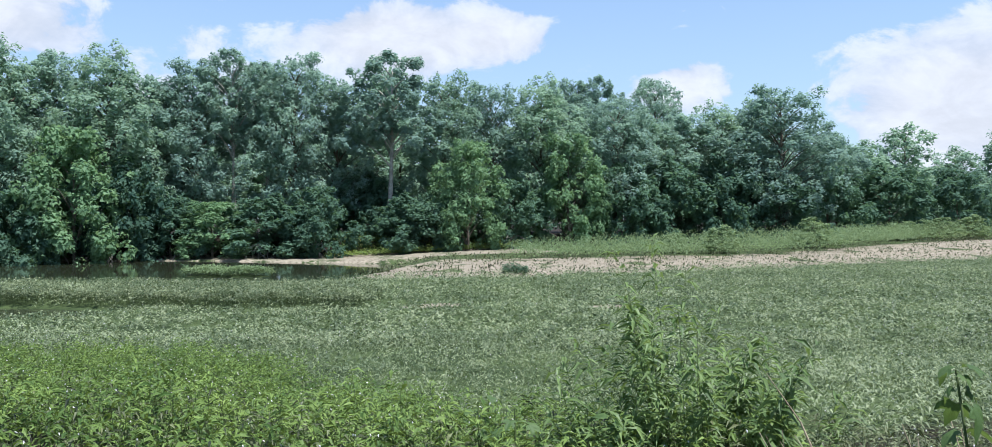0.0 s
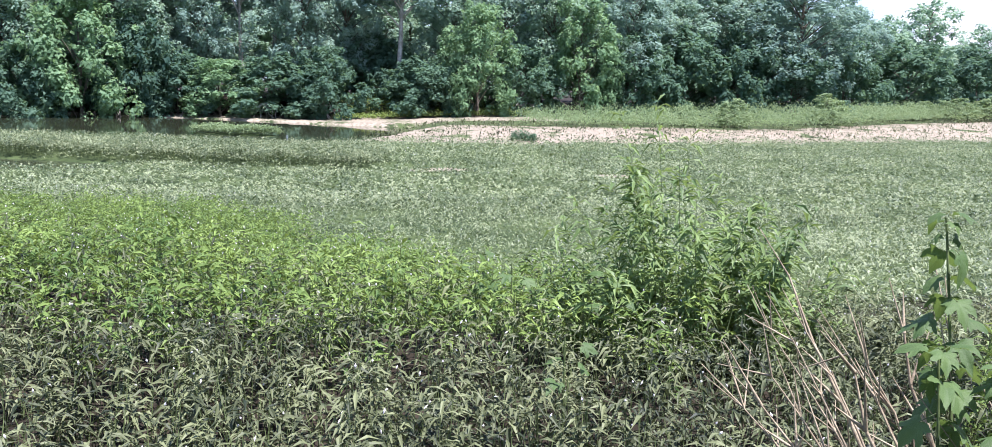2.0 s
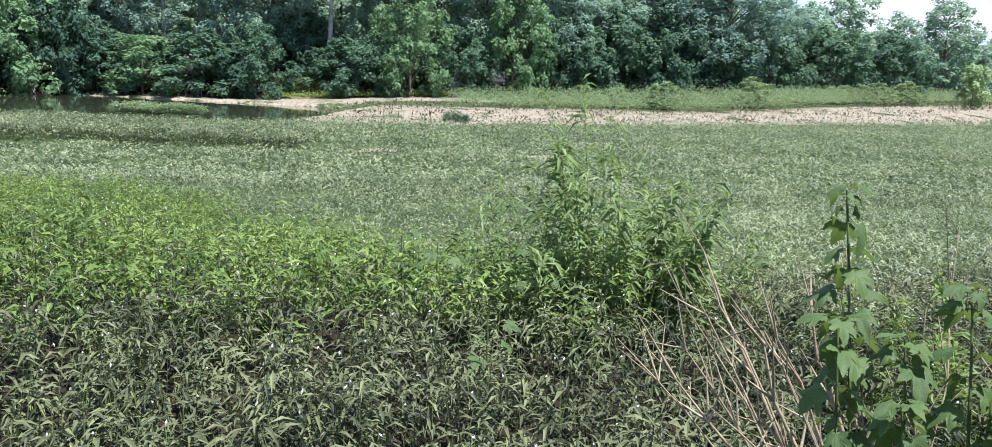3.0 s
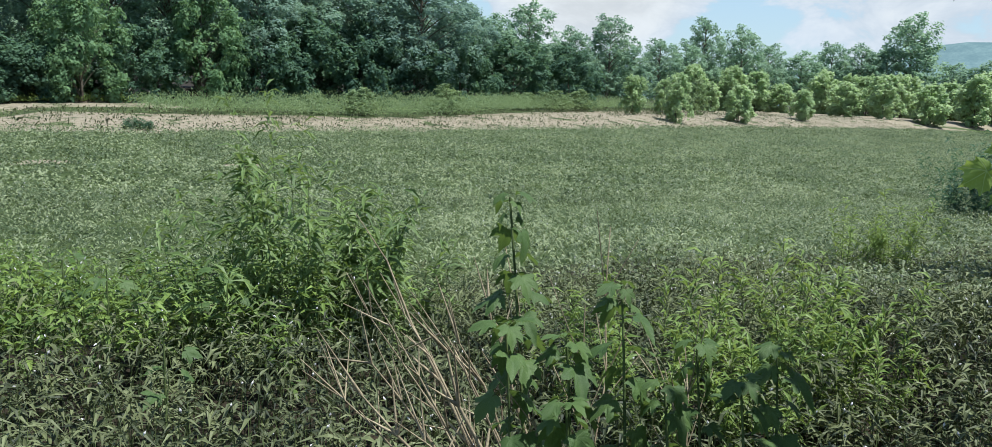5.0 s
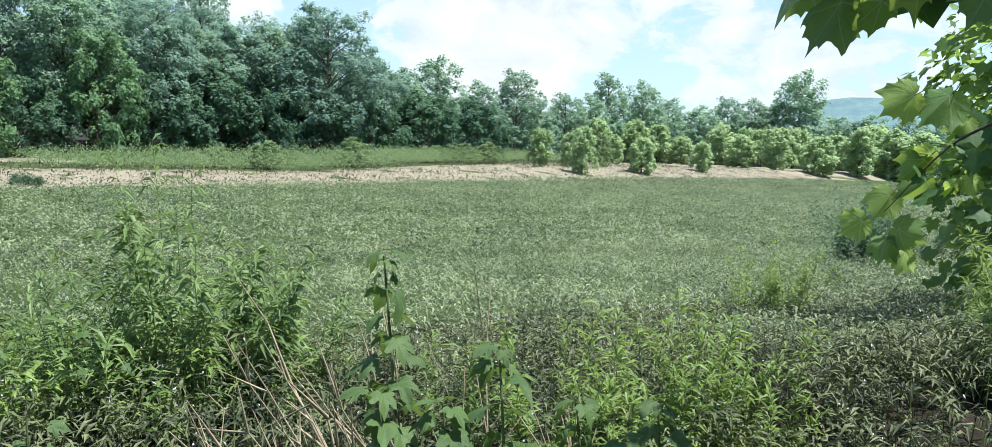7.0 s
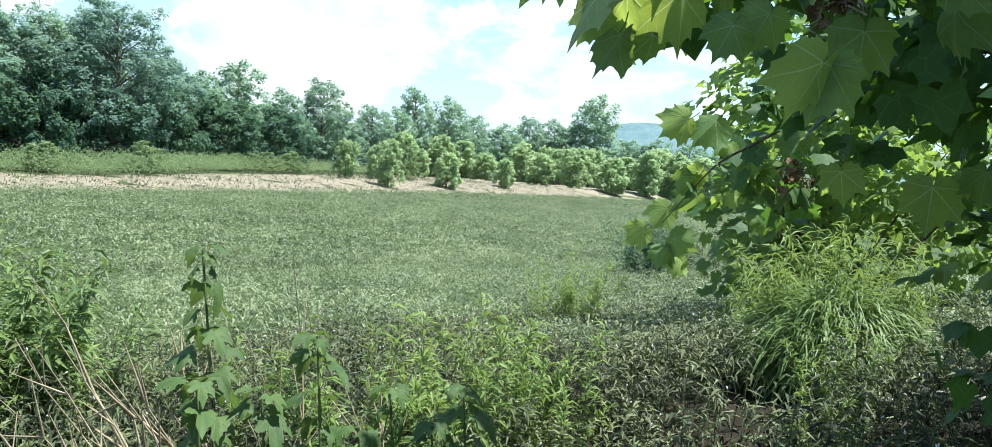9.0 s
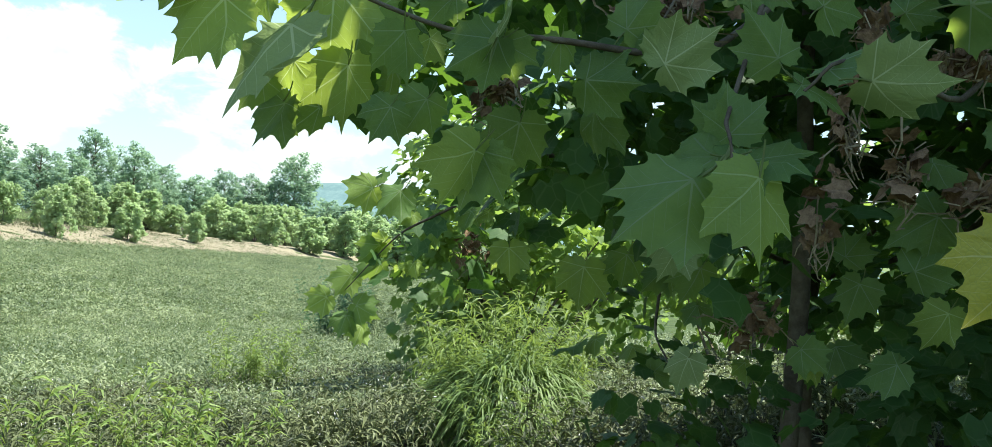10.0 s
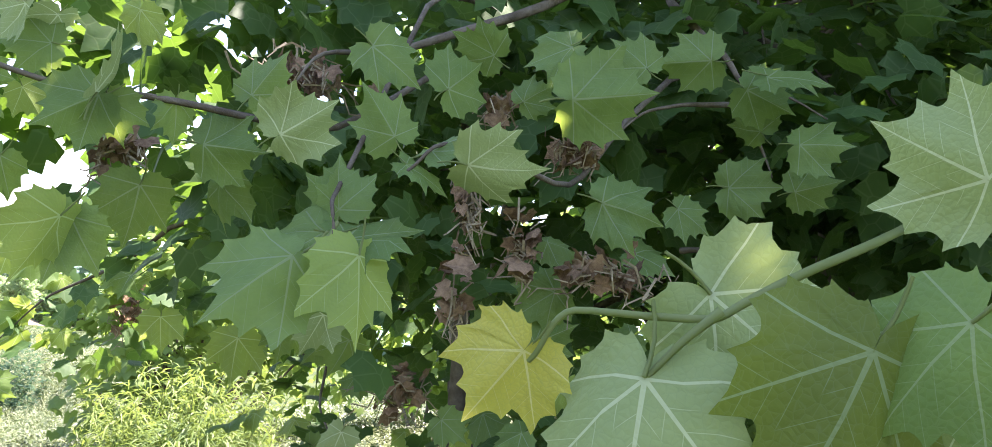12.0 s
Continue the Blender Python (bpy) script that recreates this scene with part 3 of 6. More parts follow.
TALL_RIGHT = (
    (18.6, 108, 18.5, 13), (16.8, 114, 17.0, 10), (20.8, 121, 14.5, 10), (22.0, 127, 12.8, 9), (23.5, 132, 12.8, 9), (25.9, 139, 15.9, 11), (28.5, 146, 13.0, 9),
    (31.2, 157, 16.2, 11), (33.0, 168, 11.4, 9), (34.5, 176, 13.6, 10), (36.1, 186, 14.0, 9), (37.3, 193, 19.3, 10), (39.5, 206, 18.7, 11), (41.4, 218, 15.7, 11),
    (43.4, 230, 14.8, 12), (45.1, 240, 18.0, 12), (46.8, 246, 18.0, 12), (48.3, 249, 18.0, 12), (49.8, 251, 25.9, 16.5), (51.9, 255, 14.4, 12), (53.7, 258, 15.2, 13), (55.8, 262, 15.3, 14),
    (58.5, 262, 15.5, 14), (61.5, 255, 15.0, 14), (65.0, 240, 15.0, 14),
)
LOW_ROW = (
    (-33.0, 92, 8, 9), (-29.6, 91, 7, 8), (-26.4, 91, 12.5, 10), (-23.4, 93, 9, 8), (-21.0, 93, 6.0, 7), (-18.4, 92, 5.5, 8), (-15.2, 92, 5.8, 9),
    (-12.0, 91, 6.5, 8), (-9.4, 99, 7.0, 8), (-7.6, 98, 6.0, 7), (-6.0, 92, 5.5, 7), (-4.0, 92, 5.5, 7), (-1.8, 91, 10.5, 7.5), (1.0, 94, 6.5, 8), (5.1, 96, 11.0, 8.5),
    (8.5, 99, 8, 9), (11.8, 103, 8.5, 9), (15.2, 106, 9, 9), (18.4, 107, 7.5, 9), (21.5, 114, 8, 9), (25.0, 120, 8.5, 10), (28.6, 128, 8, 10),
)
kinds = (0, 1, 3, 1, 3, 0, 2, 2, 0, 3, 2, 1, 0, 1, 3)
rng = random.Random(4)
for n, (az, d, h, w) in enumerate(TALL_LEFT + TALL_RIGHT):
    k = kinds[n % len(kinds)] if n < 19 else (1, 0, 3, 1, 0)[n % 5]
    h *= float(np.interp(az, [-34, -20, 0, 3, 12, 15], [1.0, 0.97, 0.965, 0.93, 0.92, 1.0]))
    if d > 130:
        stand(DEEP[n % 2], az, d, h, w, 22, (11, 10)[n % 2], rng.uniform(0, 6.28))
    else:
        stand(PROTO[k], az, d, h, w, 22, (11, 12, 9, 10)[k], rng.uniform(0, 6.28))
# a second, deeper row closes the wood
for n in range(46):
    az = -36 + 2.15 * n + rng.uniform(-0.6, 0.6)
    d = float(np.interp(az, [-36, 0, 15, 30, 45, 62], [106, 110, 122, 164, 258, 280])) + rng.uniform(0, 8)
    h = float(np.interp(az, [-36, -5, 8, 18, 24, 34, 45, 62], [15.5, 15, 13.5, 13.5, 11.0, 11.0, 14.0, 14.0])) * rng.uniform(0.85, 1.05) * (0.78 if -20 < az < -12.5 else 1.0)
    stand(DEEP[n % 2], az, d, h, rng.uniform(9, 12), 22, (11, 10)[n % 2], rng.uniform(0, 6.28))
for n, (az, d, h, w) in enumerate(LOW_ROW):
    k = 1 if az in (-26.4, -1.8, 5.1, -18.4) else (0, 2)[n % 2]
    stand(LOW[k], az, d - 0.8, h * 1.12, w * 1.1, (8, 10, 7)[k], (7, 8, 8)[k], rng.uniform(0, 6.28), 0.9)
for proto in (*PROTO, *LOW, *DEEP):
    x, y = polar(rng.uniform(-20, 20), rng.uniform(118, 126))
    proto.location = (x, y, float(ground_z(x, y)))

WILLOWS = (
    (35.8, 114, 6.1, 3.9), (39.8, 130, 5.4, 4.2), (43.7, 152, 4.9, 4.2), (46.2, 192, 7.0, 6.6), (48.3, 191, 8.5, 7.6), (50.9, 197, 8.2, 7.6), (53.2, 216, 10.8, 9.4), (55.2, 230, 11.6, 10.4),
    (36.9, 179, 8.8, 6.6), (38.0, 172, 5.5, 4.2), (39.2, 191, 9.2, 7.4), (40.8, 199, 8.9, 7.1), (42.4, 200, 6.2, 6.2), (44.9, 219, 10.2, 7.8), (46.4, 226, 9.4, 7.4), (47.4, 227, 9.6, 7.0),
    (49.3, 224, 9.8, 8.3), (51.8, 230, 9.0, 8.4), (54.1, 236, 11.5, 10.0), (56.8, 226, 12.0, 11.0), (58.6, 205, 10.5, 10.0), (61.0, 190, 10.0, 9.5), (63.5, 175, 9.5, 9.0), (66.5, 160, 9.0, 9.0), (70.0, 150, 9.0, 9.0),
)
for n, (az, d, h, w) in enumerate(WILLOWS):
    stand(SHRUB[n % 2], az, d, h, w, 5, (3.6, 3.2)[n % 2], rng.uniform(0, 6.28))
for n in range(30):
    az = rng.uniform(36, 66)
    d = rng.uniform(np.interp(az, [36, 42, 48, 66], [186, 212, 226, 230]), np.interp(az, [36, 48, 66], [205, 246, 245]))
    stand(DEEP[2], az, d, rng.uniform(5.0, 9.0), rng.uniform(5, 8), 5, 3.4, rng.uniform(0, 6.28))
for az, d, h, w in ((12.0, 76, 1.7, 2.8), (14.9, 76, 2.3, 3.3), (20.6, 86, 2.8, 4.3), (25.8, 112, 2.2, 5.0), (27.7, 113, 2.6, 5.0), (29.4, 120, 2.9, 4.5)):
    stand(SHRUB[2], az, d, h, w, 5, 3.8, rng.uniform(0, 6.28))
for i, proto in enumerate(SHRUB):
    x, y = polar(33.0 + 2 * i, 118 + 9 * i)
    proto.location = (x, y, float(ground_z(x, y)))


# ---- weed field ----
def plants(rng, pos, height, leaves, length, width, fine, spread=0.10, lift=(-0.35, 0.75), stems=True, lowest=0.28):
    """Leafy upright weeds at pos (n, 2): leaf (verts, tris) and stem (verts, tris)."""
    n = len(pos)
    z = ground_z(pos[:, 0], pos[:, 1])
    foot = np.column_stack([pos, z])
    lean = rng.normal(0, 0.16, (n, 2)) * height[:, None]
    f = rng.uniform(lowest, 1.0, (n, leaves))
    base = foot[:, None] + np.concatenate([lean[:, None] * f[..., None], (height[:, None] * f)[..., None]], -1)
    base[..., :2] += rng.normal(0, spread * 0.3, base[..., :2].shape)
    a = rng.uniform(0, 6.28, (n, leaves))
    e = rng.uniform(lift[0], lift[1], (n, leaves)) + 0.5 * (f - 0.6)
    way = np.stack([np.cos(a) * np.cos(e), np.sin(a) * np.cos(e), np.sin(e)], -1).reshape(-1, 3)
    L = rng.uniform(0.65, 1.25, n * leaves) * length
    v, t = lance_leaves(rng, base.reshape(-1, 3), way, L, L * width * rng.uniform(0.8, 1.2, len(L)), fine=fine)
    out = [(v, t)]
    stem = None
    if stems:
        tip = foot + np.concatenate([lean, height[:, None]], -1)
        s = rng.normal(0, 1, (n, 3)) * np.array([1, 1, 0])
        s = unit(s) * 0.004
        sv = np.stack([foot - s, foot + s, tip + s * 0.4, tip - s * 0.4], 1).reshape(-1, 3)
        i = np.arange(n)[:, None] * 4
        stem = sv, (i[:, None] + np.array([[0, 1, 2], [0, 2, 3]])[None]).reshape(-1, 3)
    return (v, t), stem, foot, lean


def field_mask(x, y):
    return (ground_z(x, y) > 0.05) & (y < sand_edge(x) + 0.8)


def weed_zone(name, label, seed, count, box, keep, height, leaves, length, width, mat, fine, stems=True, flowers=0.0, **more):
    rng = np.random.RandomState(seed)
    pos = np.column_stack([rng.uniform(box[0], box[1], count), rng.uniform(box[2], box[3], count)])
    pos = pos[keep(pos[:, 0], pos[:, 1], rng.uniform(0, 1, count))]
    h = height(pos[:, 0], pos[:, 1]) * rng.uniform(0.75, 1.2, len(pos))
    (v, t), stem, foot, lean = plants(rng, pos, h, leaves, length, width, fine, stems=stems, **more)
    pieces, index = [(v, t)], [np.zeros(len(t), int)]
    if stem is not None:
        pieces.append(stem)
        index.append(np.ones(len(stem[1]), int))
    if flowers:
        sel = rng.uniform(0, 1, len(pos)) < flowers
        tip = (foot + np.concatenate([lean, h[:, None]], -1))[sel]
        n = len(tip)
        way = unit(rng.normal(0, 0.4, (n, 3)) + np.array([0, 0, 0.7]))
        sd = unit(np.cross(way, rng.normal(0, 1, (n, 3))))
        s2 = np.cross(way, sd)
        far = np.interp(tip[:, 1:2], [9, 25, 60], [1.0, 1.4, 1.8])
        r, L = 0.0065 * far, rng.uniform(0.018, 0.035, (n, 1)) * far
        ov = np.stack([tip, tip + way * L * 0.5 + sd * r, tip + way * L * 0.5 + s2 * r, tip + way * L * 0.5 - sd * r, tip + way * L * 0.5 - s2 * r, tip + way * L], 1).reshape(-1, 3)
        i = np.arange(n)[:, None] * 6
        of = (i[:, None] + np.array([[0, 2, 1], [0, 3, 2], [0, 4, 3], [0, 1, 4], [5, 1, 2], [5, 2, 3], [5, 3, 4], [5, 4, 1]])[None]).reshape(-1, 3)
        pieces.append((ov, of))
        index.append(np.full(len(of), 2))
    v, t = merged(pieces)
    ob = new(name, mesh_from(name, v, t, [mat, STEM, FLOWER], np.concatenate(index)))
    return tagged(ob, label, "weeds", kind="stuff")


def away(x, y, r):
    return (x - 0.2) ** 2 + (y - 0.3) ** 2 > r * r


def bright_patch(x, y):
    """The lush grassy rim of the bank."""
    far = np.interp(x, [-13, -6.5, -2.5, 1.3], [23.0, 21.6, 16.6, 14.6]) + 0.9 * wave(x, y, 44, 4.0)
    return 0.85 * smooth01(y + 0.6 * wave(x, y, 27, 3.0), 5.6, 7.3) * (1 - smooth01(x, 0.9, 2.6)) * (1 - smooth01(y, far - 0.8, far))


def field_height(x, y):
    """Low in front of the pool, a taller belt behind it towards the river."""
    front = np.interp(x, [-30, -22, -18, -16, -9, -5, 2], [39.3, 39.0, 38.6, 38.3, 37.6, 37.2, 38]) + 0.5 * wave(x, y, 19, 4.0)
    belt = smooth01(y, front, front + 0.3) * (1 - smooth01(y, front + 5, front + 9)) * (1 - smooth01(x, -8, -4))
    low = smooth01(y, 24, 29) * (1 - smooth01(y, front - 0.3, front + 0.2)) * (1 - smooth01(x, -6, 2))
    isle = np.exp(-(((x + 19.4) / 5.0) ** 2 + ((y - 61.0) / 1.6) ** 2))
    return 0.40 + 0.07 * wave(x, y, 8, 4.0) + 0.36 * belt - 0.23 * low - 0.16 * smooth01(y, 45, 48) * (1 - smooth01(x, -10, -6)) + 0.22 * isle


def bare(x, y):
    """Thin spots in the cover near the sapling and under the branches."""
    return np.exp(-(((x - 4.5) / 1.2) ** 2 + ((y - 4.0) / 0.5) ** 2))


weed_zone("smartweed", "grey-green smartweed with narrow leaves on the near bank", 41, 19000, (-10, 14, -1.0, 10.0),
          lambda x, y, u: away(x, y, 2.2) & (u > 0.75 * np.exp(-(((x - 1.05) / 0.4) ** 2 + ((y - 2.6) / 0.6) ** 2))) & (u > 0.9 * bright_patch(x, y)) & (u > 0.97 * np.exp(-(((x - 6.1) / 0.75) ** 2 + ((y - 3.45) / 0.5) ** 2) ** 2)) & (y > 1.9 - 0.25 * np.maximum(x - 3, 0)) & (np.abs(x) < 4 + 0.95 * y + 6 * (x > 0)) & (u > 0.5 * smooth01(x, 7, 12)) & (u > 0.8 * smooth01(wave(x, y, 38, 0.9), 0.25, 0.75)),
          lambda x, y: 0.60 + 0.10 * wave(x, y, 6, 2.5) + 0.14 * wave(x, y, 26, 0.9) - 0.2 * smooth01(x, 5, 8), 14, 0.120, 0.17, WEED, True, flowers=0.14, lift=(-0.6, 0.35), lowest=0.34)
weed_zone("smartweed", "grey-green weeds in front of the saplings", 51, 9000, (7, 17, -1.0, 8.5),
          lambda x, y, u: (x > 7) & (y > 0.3 - 0.1 * x) & (u < 0.9),
          lambda x, y: 0.42 + 0.1 * wave(x, y, 33, 2.0), 9, 0.13, 0.22, FIELD, False, flowers=0.10)
weed_zone("field_weeds", "low grey-green weeds on the flats behind the sycamore", 54, 13000, (16, 62, -8.0, 11.0),
          lambda x, y, u: (y > -2 - 0.1 * x) & (u < np.interp(x, [16, 62], [1.0, 0.6])),
          lambda x, y: 0.42 + 0.1 * wave(x, y, 37, 2.0), 6, 0.20, 0.34, FIELD, False, stems=False, spread=0.35, flowers=0.06)
weed_zone("bright_weeds", "lush yellow-green weeds on the bank rim", 42, 18500, (-16, 4, 5.0, 24.5),
          lambda x, y, u: (u < bright_patch(x, y) * np.interp(y, [8, 22], [1.0, 0.9])) & (np.abs(x) < 3.5 + 0.75 * y),
          lambda x, y: 0.66 + 0.12 * wave(x, y, 7, 2.0) + 0.10 * wave(x, y, 28, 0.9), 11, 0.135, 0.25, BRIGHT, True, flowers=0.12, lift=(-0.35, 0.6), lowest=0.4)
weed_zone("field_weeds", "low green weeds covering the river flats", 43, 40000, (-20, 42, 7.0, 27.0),
          lambda x, y, u: field_mask(x, y) & (x > -4 - 0.62 * y) & (x < 6 + 1.7 * y) & ((x > 3) | (y > 11)) & (u < np.interp(y, [7, 27], [1.0, 0.75])) & (u > 0.7 * bright_patch(x, y)) & (u > 0.85 * smooth01(wave(x, y, 39, 0.5), 0.05, 0.55)),
          lambda x, y: field_height(x, y) + 0.06 + 0.11 * wave(x, y, 29, 1.3) + 0.08 * wave(x, y, 30, 0.7), 8, 0.132, 0.24, FIELD, False, stems=False, flowers=0.06, spread=0.35, lift=(-0.6, 0.3))
weed_zone("field_weeds", "low green weeds spreading towards the sandbar", 44, 90000, (-36, 105, 25.0, 78.0),
          lambda x, y, u: field_mask(x, y) & (x > -4 - 0.66 * y) & (x < 6 + 1.7 * y) & (u < np.interp(y, [24, 45, 78], [1.0, 0.75, 0.4])),
          field_height, 5, 0.195, 0.36, FIELD, False, stems=False, spread=0.4, flowers=0.08)
weed_zone("field_weeds", "low green weeds at the far end of the flats", 53, 26000, (20, 150, 60.0, 119.0),
          lambda x, y, u: field_mask(x, y) & (y > 78 - 18 * smooth01(x, 95, 110)) & (x < 6 + 1.7 * y),
          field_height, 6, 0.32, 0.36, FIELD, False, stems=False, spread=0.5)
weed_zone("belt_weeds", "taller belt of green weeds along the pool and channel", 47, 9000, (-30, -4, 37.0, 47.0),
          lambda x, y, u: field_mask(x, y) & (field_height(x, y) > 0.55),
          lambda x, y: field_height(x, y) + 0.05, 7, 0.17, 0.30, FIELD, False, spread=0.15, lowest=0.55)
weed_zone("isle_weeds", "green weeds covering a small island in the river", 48, 3600, (-26, -13, 58.5, 63.5),
          lambda x, y, u: ground_z(x, y) > 0.02,
          lambda x, y: 0.55 + 0.1 * wave(x, y, 35, 3.0), 9, 0.22, 0.32, SEDGE, False, spread=0.3, lowest=0.4)
weed_zone("bank_grass", "rough bright grass on the slope below the trees", 49, 2200, (-17, 3, 85.0, 97.0),
          lambda x, y, u: (y > far_bank(x) - 2.0) & (y < far_bank(x) + 5),
          lambda x, y: 0.5 + 0.2 * wave(x, y, 31, 3.0), 8, 0.34, 0.24, LUSH, False, stems=False, spread=1.5, lift=(0.0, 1.2))
weed_zone("bank_grass", "short trodden grass and weeds on the bank top", 50, 11000, (-12, 9, -11.0, 3.5),
          lambda x, y, u: away(x, y, 0.7) & ((y < 2.2 + 0.6 * wave(x, y, 36, 2.0)) | (np.abs(x) > 4)) & (u < 0.9 - 0.5 * smooth01(x, 3, 6)),
          lambda x, y: 0.20 + 0.08 * wave(x, y, 32, 2.0), 6, 0.22, 0.12, FIELD, False, stems=False, spread=0.5, lift=(0.1, 1.3), lowest=0.0)
weed_zone("bar_weeds", "tall green weeds along the sandbar's crest", 45, 60000, (-6, 150, 60.0, 134.0),
          lambda x, y, u: (y > sand_back(x) - 2.5 + 2 * wave(x, y, 12, 9.0)) & (y < sand_back(x) + 8) & (x > 2) & (u < np.interp(x, [3, 40, 120], [1, 0.8, 0.4])),
          lambda x, y: np.interp(x, [3, 20, 50, 120], [1.2, 1.6, 1.8, 1.9]) + 0.45 * wave(x, y, 13, 7.0), 10, 0.30, 0.28, SEDGE, False, stems=False, spread=2.0, lift=(0.0, 1.3))
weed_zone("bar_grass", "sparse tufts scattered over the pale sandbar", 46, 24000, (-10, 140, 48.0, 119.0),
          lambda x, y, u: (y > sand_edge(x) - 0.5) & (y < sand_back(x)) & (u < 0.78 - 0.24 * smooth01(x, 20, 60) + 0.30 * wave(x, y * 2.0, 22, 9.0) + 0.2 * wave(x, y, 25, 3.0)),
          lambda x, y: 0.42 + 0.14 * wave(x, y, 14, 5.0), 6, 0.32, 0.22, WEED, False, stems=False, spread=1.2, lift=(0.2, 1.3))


# ---- broad leaves ----
LOBES = np.array([[0, 1.0], [9, 0.92], [19, 0.82], [28, 0.75], [38, 0.80], [47, 0.87], [56, 0.80], [70, 0.66], [84, 0.62], [96, 0.64], [110, 0.52], [138, 0.36], [165, 0.20], [180, 0.06]])


def blade_height(x, y, shape):
    """How the blade curls: hanging tip, raised or fallen sides, waves."""
    droop, cup, wob, ph = shape
    return -droop * x * np.abs(x) + cup * np.abs(y) + wob * np.sin(5 * x + ph) * y + 0.4 * wob * np.sin(9 * y + 2 * ph)


def sycamore_leaf_mesh(seed, points=113):
    """A five-lobed toothed leaf of length 1 along +x, face up, with a stalk."""
    rng = np.random.RandomState(seed)
    shape = rng.uniform(0.05, 0.48), rng.uniform(-0.52, 0.16), rng.uniform(0.06, 0.18), rng.uniform(0, 6)
    ang = np.linspace(-176, 176, points)
    r = np.interp(np.abs(ang), LOBES[:, 0], LOBES[:, 1])
    tooth = (np.arange(points) - points // 2) % 7
    r = r * np.interp(tooth, np.arange(7), [1.11, 1.01, 0.95, 0.925, 0.93, 0.955, 1.0]) * rng.uniform(0.985, 1.02, points) * (1 + 0.05 * np.sin(np.radians(ang) * 3 + rng.uniform(0, 6)))
    r[[0, -1]] *= 0.9
    a = np.radians(ang)
    rim = np.column_stack([r * np.cos(a), 0.92 * r * np.sin(a)])
    flat = np.concatenate([[[0, 0]], rim * 0.35, rim * 0.70, rim])
    z = blade_height(flat[:, 0], flat[:, 1], shape)
    n = points
    i = np.arange(n - 1)
    tri = [np.column_stack([0 * i, 1 + i, 2 + i])]
    for k in (0, 1):
        p, q = 1 + k * n + i, 1 + (k + 1) * n + i
        tri += [np.column_stack([p, q, q + 1]), np.column_stack([p, q + 1, p + 1])]
    pieces, index = [(np.column_stack([flat, z]), np.concatenate(tri))], [np.zeros(5 * (n - 1), int)]

    t = np.linspace(0, 1, 5)
    sv, sf = tube(np.column_stack([-0.42 * t, 0.03 * np.sin(3 * t), 0.05 * t + 0.08 * t * t]), 0.016 - 0.003 * t, 5)
    pieces.append((sv, np.concatenate([sf[:, [0, 1, 2]], sf[:, [0, 2, 3]]])))
    index.append(np.ones(2 * len(sf), int))
    v, f = merged(pieces)
    return v, f, np.concatenate(index)


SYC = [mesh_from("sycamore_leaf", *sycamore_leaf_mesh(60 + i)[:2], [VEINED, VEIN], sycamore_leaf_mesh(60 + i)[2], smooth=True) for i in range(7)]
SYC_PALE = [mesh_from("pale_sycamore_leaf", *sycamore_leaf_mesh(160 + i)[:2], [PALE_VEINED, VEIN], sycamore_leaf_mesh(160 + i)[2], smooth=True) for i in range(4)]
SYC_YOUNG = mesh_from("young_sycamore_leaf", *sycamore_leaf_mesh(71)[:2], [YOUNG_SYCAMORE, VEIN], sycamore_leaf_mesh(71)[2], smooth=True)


SYC_LIGHT = [mesh_from("sunlit_sycamore_leaf", *sycamore_leaf_mesh(260 + i)[:2], [LIGHT_VEINED, VEIN], sycamore_leaf_mesh(260 + i)[2], smooth=True) for i in range(3)]
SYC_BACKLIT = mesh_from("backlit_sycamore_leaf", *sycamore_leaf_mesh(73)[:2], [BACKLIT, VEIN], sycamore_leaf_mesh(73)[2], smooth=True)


def frame_of(base, tip, normal, scale=1.0):
    """A pose with +x from base to tip and +z near the normal, scaled by the length between them."""
    b, t = Vector(base), Vector(tip)
    x = (t - b).normalized()
    y = Vector(normal).cross(x).normalized()
    z = x.cross(y)
    L = (t - b).length * scale
    m = Matrix((x * L, y * L, z * L)).transposed().to_4x4()
    m.translation = b
    return m


def crowd(rng, base, tip_way, face, size, cut=(0, 14, 28, 46, 62, 78, 96, 130)):
    """Many plain lobed leaves in one go: (verts, tris)."""
    n = len(base)
    x = unit(tip_way)
    y = unit(np.cross(face, x))
    z = np.cross(x, y)
    ang = np.concatenate([-np.array(cut[::-1]), np.array(cut[1:])]).astype(float)
    r = np.interp(np.abs(ang), LOBES[:, 0], LOBES[:, 1]) * np.where(np.isin(np.abs(ang), (0, 46, 96)), 1.06, 0.94)
    u, v = r * np.cos(np.radians(ang)), r * np.sin(np.radians(ang))
    k = len(ang)
    droop, cup = rng.uniform(0.0, 0.35, (n, 1)), rng.uniform(-0.35, 0.2, (n, 1))
    h = -droop * u * np.abs(u) + cup * np.abs(v)
    S = size[:, None, None]
    rim = base[:, None] + S * (u[None, :, None] * x[:, None] + v[None, :, None] * y[:, None] + h[..., None] * z[:, None])
    verts = np.concatenate([base[:, None], rim], 1).reshape(-1, 3)
    i = np.arange(k - 1)
    fan = np.column_stack([0 * i, 1 + i, 2 + i])
    return verts, (np.arange(n)[:, None, None] * (k + 1) + fan[None]).reshape(-1, 3)


